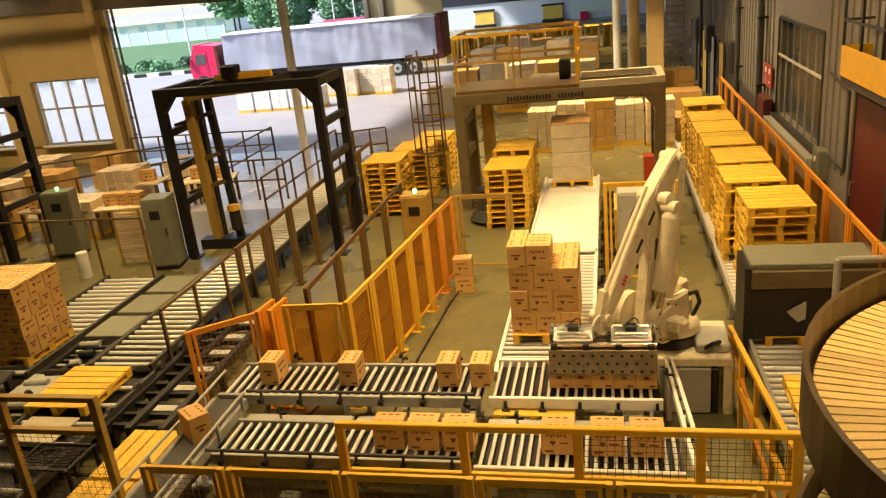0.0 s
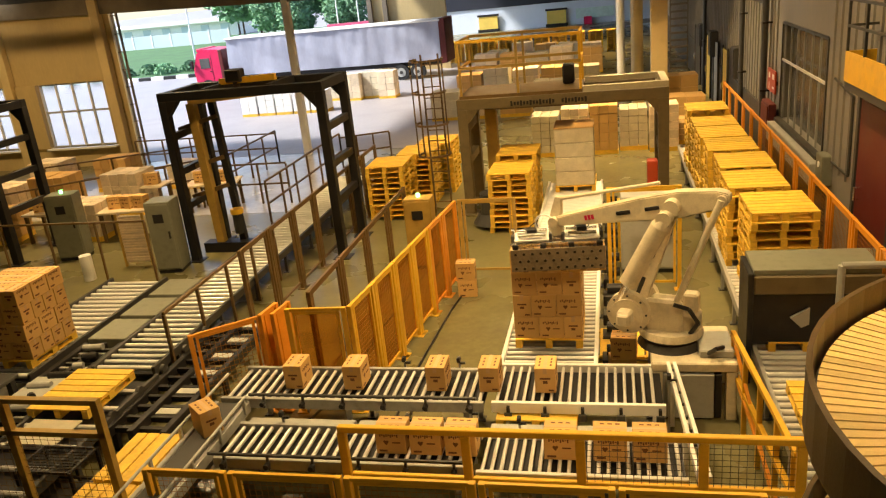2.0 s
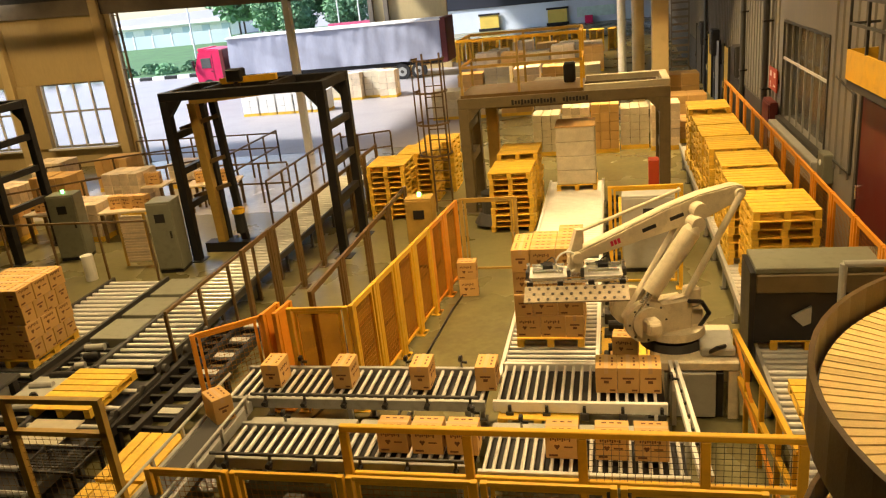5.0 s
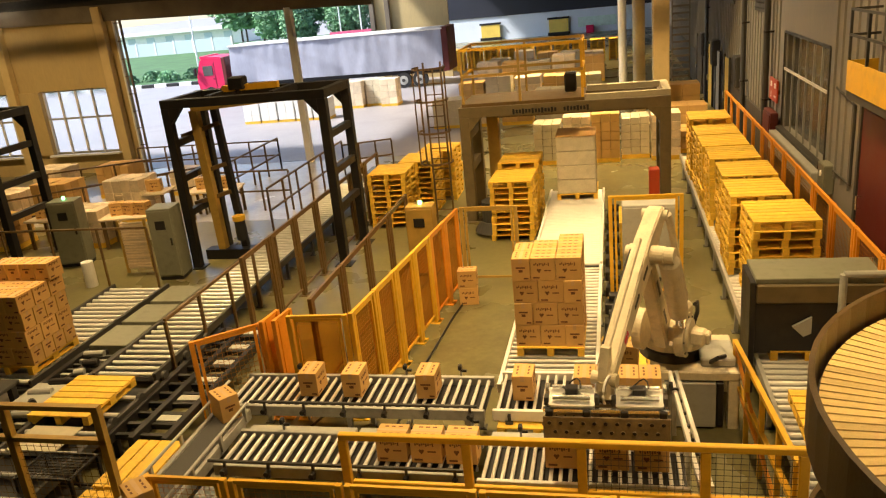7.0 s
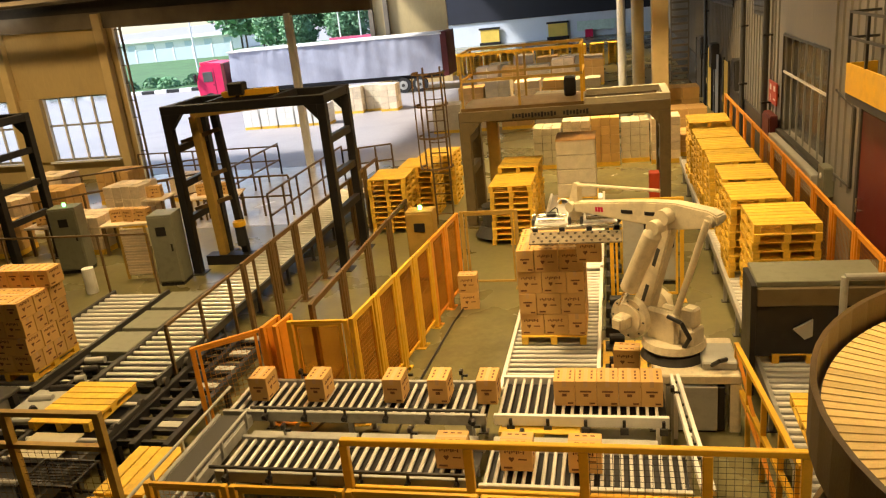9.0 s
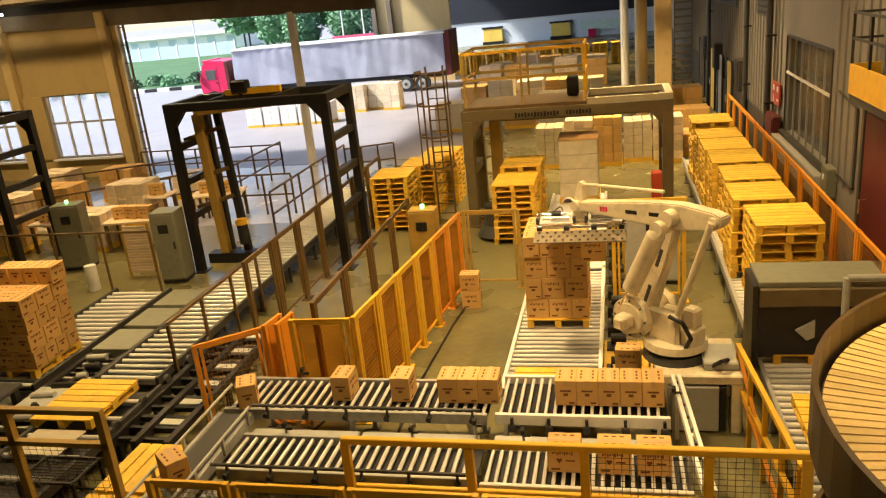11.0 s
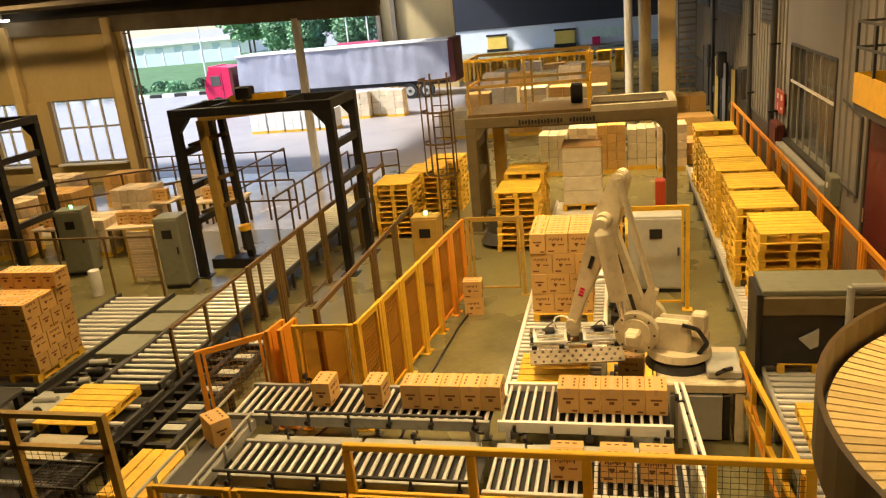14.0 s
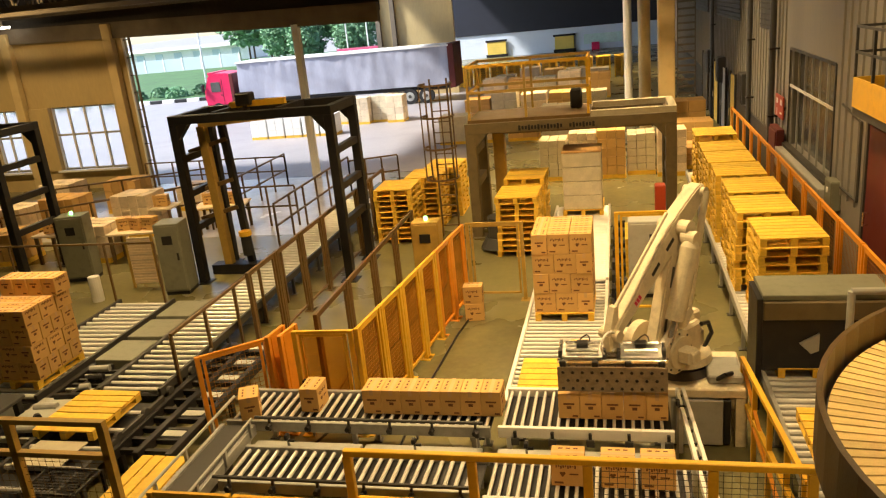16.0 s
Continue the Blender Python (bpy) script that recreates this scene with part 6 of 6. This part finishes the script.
def move_robot(r, base, path, grip, clamps, opening):
    kids = {c.name.split(".")[0]: c for c in r.children}
    rows = {k: [] for k in ("turret", "lower_arm", "upper_arm", "balancing_cylinder", "rear_rod", "crank", "top_rod", "wrist", "gripper")}
    for t in times():
        w = ease(path, t)
        turn, th, ph, ex, ez = arm(w, base)
        Z = Matrix.Rotation(turn, 4, "Z")
        rows["turret"].append((t, Z.copy()))
        rows["lower_arm"].append((t, Z @ upright(SH_A, SH_Z, th)))
        rows["upper_arm"].append((t, Z @ upright(ex, ez, ph)))
        # cylinder from the gear front up to the elbow
        a = Vector((SH_A + 0.16, 0.3, SH_Z + 0.12))
        b = Vector((ex, 0.3, ez))
        rows["balancing_cylinder"].append((t, Z @ Matrix.Translation((a.x, 0.3, a.z)) @ Matrix.Rotation(-math.atan2(b.z - a.z, b.x - a.x), 4, "Y")))
        # rear parallel rod: from the crank to the arm's tail
        tail = Vector((ex - 0.62 * math.cos(ph) + 0.02 * math.sin(ph), 0, ez - 0.62 * math.sin(ph) - 0.02 * math.cos(ph)))
        foot = Vector((SH_A - 0.62 * math.cos(ph), 0, SH_Z - 0.62 * math.sin(ph)))
        rows["rear_rod"].append((t, Z @ Matrix.Translation((foot.x, 0.16, foot.z)) @ Matrix.Rotation(-math.atan2(tail.z - foot.z, tail.x - foot.x), 4, "Y")))
        rows["crank"].append((t, Z @ upright(SH_A, SH_Z, ph)))
        wx, wz = ex + L3 * math.cos(ph), ez + L3 * math.sin(ph)
        top0, top1 = Vector((ex + 0.1, 0, ez + 0.3)), Vector((wx - 0.06, 0, wz + 0.33))
        rows["top_rod"].append((t, Z @ Matrix.Translation((top1.x, 0.02, top1.z)) @ Matrix.Rotation(-math.atan2(top0.z - top1.z, top0.x - top1.x), 4, "Y")))
        rows["wrist"].append((t, Z @ Matrix.Translation((wx, 0, wz))))
        rows["gripper"].append((t, Matrix.Translation(-base) @ grip(t)))
    for k, v in rows.items():
        walk(kids[k], v)
    for pl, s in clamps:
        walk(pl, [(t, pose(0, s * 0.23, -0.1, s * ease(opening, t)[0], 0, 0)) for t in times(0.2)])


# the neighbouring robot dips twice over the other load
RB2 = Vector((-12.1, 10.3, 0.0))
OTHER = [(0.0, -12.4, 8.5, 2.5), (1.5, -12.4, 8.5, 2.5), (2.1, -10.9, 10.2, 3.0), (2.6, -9.9, 10.8, 2.75), (3.1, -9.85, 10.75, 2.68), (3.5, -10.0, 10.8, 2.66), (3.9, -10.15, 10.8, 2.68), (4.2, -10.2, 10.8, 2.72),
         (4.55, -12.0, 8.9, 2.7), (4.75, -12.3, 8.6, 2.4), (5.15, -11.2, 10.0, 3.0), (5.5, -10.2, 10.78, 2.66), (5.75, -10.2, 10.78, 2.64), (6.15, -11.9, 8.9, 2.9), (7.0, -12.4, 8.5, 2.5), (16.0, -12.4, 8.5, 2.5)]
OTHER_OPEN = [(0.0, 0.0), (2.6, 0.0), (3.0, 78.0), (4.4, 78.0), (4.75, 0.0), (5.5, 0.0), (5.8, 78.0), (16.0, 78.0)]


def other_grip(t):
    w = ease(OTHER, t)
    return Matrix.Translation((w.x, w.y, w.z - 0.24))


def key(ob, f, step=0.1):
    walk(ob, [(t, f(t)) for t in times(step)])


def blend(a, b, u):
    u = max(0.0, min(1.0, u))
    u = u * u * (3 - 2 * u)
    return Matrix.LocRotScale(a.translation.lerp(b.translation, u), a.to_quaternion().slerp(b.to_quaternion(), u), None)


def load_slot(i, j, k, t):
    """Place i across, j in depth, k up on the lane's load."""
    y = ease(LANE_Y, t)[0]
    z = 0.648 + k * 0.3605
    turned = 0 if k % 2 else 2
    if i == turned:
        return pose(-1.04 + (-0.378 if k % 2 else 0.378), y - 0.385 + j * 0.385, z, 0, 0, 90)
    return pose(-1.04 + (i - 1) * 0.38 + (-0.052 if k % 2 else 0.052), y - 0.42 + j * 0.28, z, 0, 0, 0)


# the two cartons that lead the line on to the pick station
HEAD = (((0.0, -1.76), (1.05, -1.74), (1.5, -1.39), (2.0, -0.94), (2.5, -0.48), (3.0, -0.03), (3.45, 0.36), (16.0, 0.36)),
        ((0.0, -2.21), (0.35, -2.02), (1.3, -2.02), (1.6, -1.92), (2.0, -1.68), (2.5, -1.22), (3.0, -0.78), (3.5, -0.33), (4.0, 0.06), (4.1, 0.0875), (16.0, 0.0875)))


def motions():
    move_robot(bot, RB, WRIST, grip, CLAMPS, CLAMP_OPEN)
    move_robot(bot_two, RB2, OTHER, other_grip, OTHER_CLAMPS, OTHER_OPEN)
    for n in range(4):
        c = carton(pose(0, 0, 0), "brown carton set down by the neighbouring robot", "carried cartons", 0.312)

        def f0(t, n=n):
            rest = pose(-10.58 + 0.14 + n * 0.285, 10.8, 0.648 + 4 * 0.312, 0, 0, 90)
            wait = pose(-12.3 - 0.43 + n * 0.285, 8.6, 1.75, 0, 0, 90)
            held = other_grip(t) @ pose(-0.43 + n * 0.285, 0, -0.42, 0, 0, 90)
            if t < 4.72:
                return wait
            return blend(blend(wait, held, (t - 4.72) / 0.1), rest, (t - 5.45) / 0.2)
        key(c, f0)
    lane_pallet = pallet(pose(-1.065, 11.3, 0.5), "yellow wooden pallet carrying the carton load")
    key(lane_pallet, lambda t: pose(-1.04, ease(LANE_Y, t)[0], 0.5), 0.2)
    next_pallet = pallet(pose(-1.065, 10.4, 0.5), "yellow wooden pallet arriving empty for the next load")
    key(next_pallet, lambda t: pose(-1.04, ease(NEXT_Y, t)[0], 0.5), 0.2)
    late = [(2, 0, 3), (2, 1, 3), (2, 2, 3), (2, 3, 3), (1, 2, 3)]
    later = [(0, 2, 3), (1, 3, 3)]
    master = carton(pose(0, 0, 0))
    for k in range(4):
        for j in range(4):
            for i in range(3):
                if (i, j, k) in late or (i, j, k) in later or (j == 3 and i == (0 if k % 2 else 2)):
                    continue
                c = copy_thing(master, pose(0, 0, 0))
                tagged(c, "", "", "cartons on the moving load")
                key(c, lambda t, s=(i, j, k): load_slot(*s, t), 0.2)
    # five cartons lifted from the first pick station and set on the load
    for n, s in enumerate(late):
        c = copy_thing(master, pose(0, 0, 0))
        tagged(c, "brown cardboard carton carried by the gripper", "", "carried cartons")
        held = pose(-0.545 + n * 0.2725, 0, -0.5, 0, 0, 90)
        t0 = 2.25 + 0.1 * n if n else 3.1

        def f(t, n=n, s=s, held=held, t0=t0):
            if t < 0.95:
                return pose(-0.18 - 0.545 + n * 0.2725, 9.06, 0.781, 0, 0, 90)
            g = grip(t) @ held
            rest = load_slot(*s, t)
            start = pose(-0.18 - 0.545 + n * 0.2725, 9.06, 0.781, 0, 0, 90)
            return blend(blend(start, g, (t - 0.95) / 0.15), rest, (t - t0) / 0.5)
        key(c, f)
    # three from the second pick station: two complete the load, one opens the next
    for n in range(3):
        x = (-0.67, -0.12, 0.31)[n]
        c = copy_thing(master, pose(0, 0, 0))
        tagged(c, "brown cardboard carton picked from the near station", "", "carried cartons")
        held = pose(-0.45 + n * 0.42, 0, -0.5)

        def f2(t, n=n, x=x, held=held):
            start = pose(x, 7.62, 0.731)
            if t < 7.0:
                return start
            g = grip(t) @ held
            if n < 2:
                return blend(blend(start, g, (t - 7.0) / 0.15), load_slot(*later[n], t), (t - 8.35) / 0.5)
            side = grip(t) @ pose(0.18, -0.02, -0.62)
            out = blend(blend(start, g, (t - 7.0) / 0.15), side, (t - 8.5) / 0.5)
            return blend(out, pose(-0.68, 10.62, 0.648, 0, 0, 90), (t - 12.9) / 0.55)
        key(c, f2)
    # waiting cartons that roll up to the second station
    for n in range(3):
        c = copy_thing(master, pose(0, 0, 0))
        tagged(c, "printed brown carton waiting behind the yellow rail", "", "near station cartons")
        xs = [(0.0, -2.66 + n * 0.42), (7.4, -2.66 + n * 0.42), (8.5, (-2.3, -1.6, -0.95)[n]), (9.0, (-1.96, -1.2, -0.43)[n]), (10.2, (-0.67, -0.12, 0.31)[n]), (16.0, (-0.67, -0.12, 0.31)[n])]
        key(c, lambda t, xs=xs: pose(ease(xs, t)[0], 7.62, 0.731))
    # cartons coming round the corner to the first station
    for n, s in enumerate((0, 0, 0.0, 1.95, 3.4, 5.25, 7.0, 8.05, 9.9, 11.32, 13.6, 14.85, 17.15, 18.6)):
        c = copy_thing(master, pose(0, 0, 0))
        tagged(c, "brown cardboard carton rolling along the conveyor", "", "line cartons")
        stop = 0.36 - n * 0.2725 if n < 5 else -1.74 - (n - 5) * 0.2725

        def f3(t, s=s, stop=stop, n=n):
            d = t - s
            if n < 2:
                return pose(ease(HEAD[n], t)[0], 9.05, 0.781, 0, 0, 90)
            x = -3.6 + 0.6 * d
            if n < 5 and x > -1.82:
                x = -1.82 + (x + 1.82) * 1.5
            if d >= -2.4:
                return pose(min(x, stop), 9.05, 0.781, 0, 0, 90)
            u = max(0.0, min(1.0, (-2.4 - d) / 0.4))
            return pose(-5.04 - 0.18 * u, max(9.05 + (d + 2.4) * 1.45, 4.9), 0.781, 0, 0, 90 + 50 * u)
        key(c, f3)
    master.matrix_basis = pose(-15.6, 21.0, 0)
    tagged(master, "spare brown carton on the floor by the benches")


hall()
conveyors()
furniture()
gantries()
guards()
spiral()
near_left()
infeed()
station_ends()
second_station()
clutter()
yard()
bot = robot(RB, "ivory four-axis palletizing robot arm on a steel pedestal", CLAMPS)
bot_two = robot(RB2, "ivory palletizing robot working beside its own pallet load", OTHER_CLAMPS)
motions()
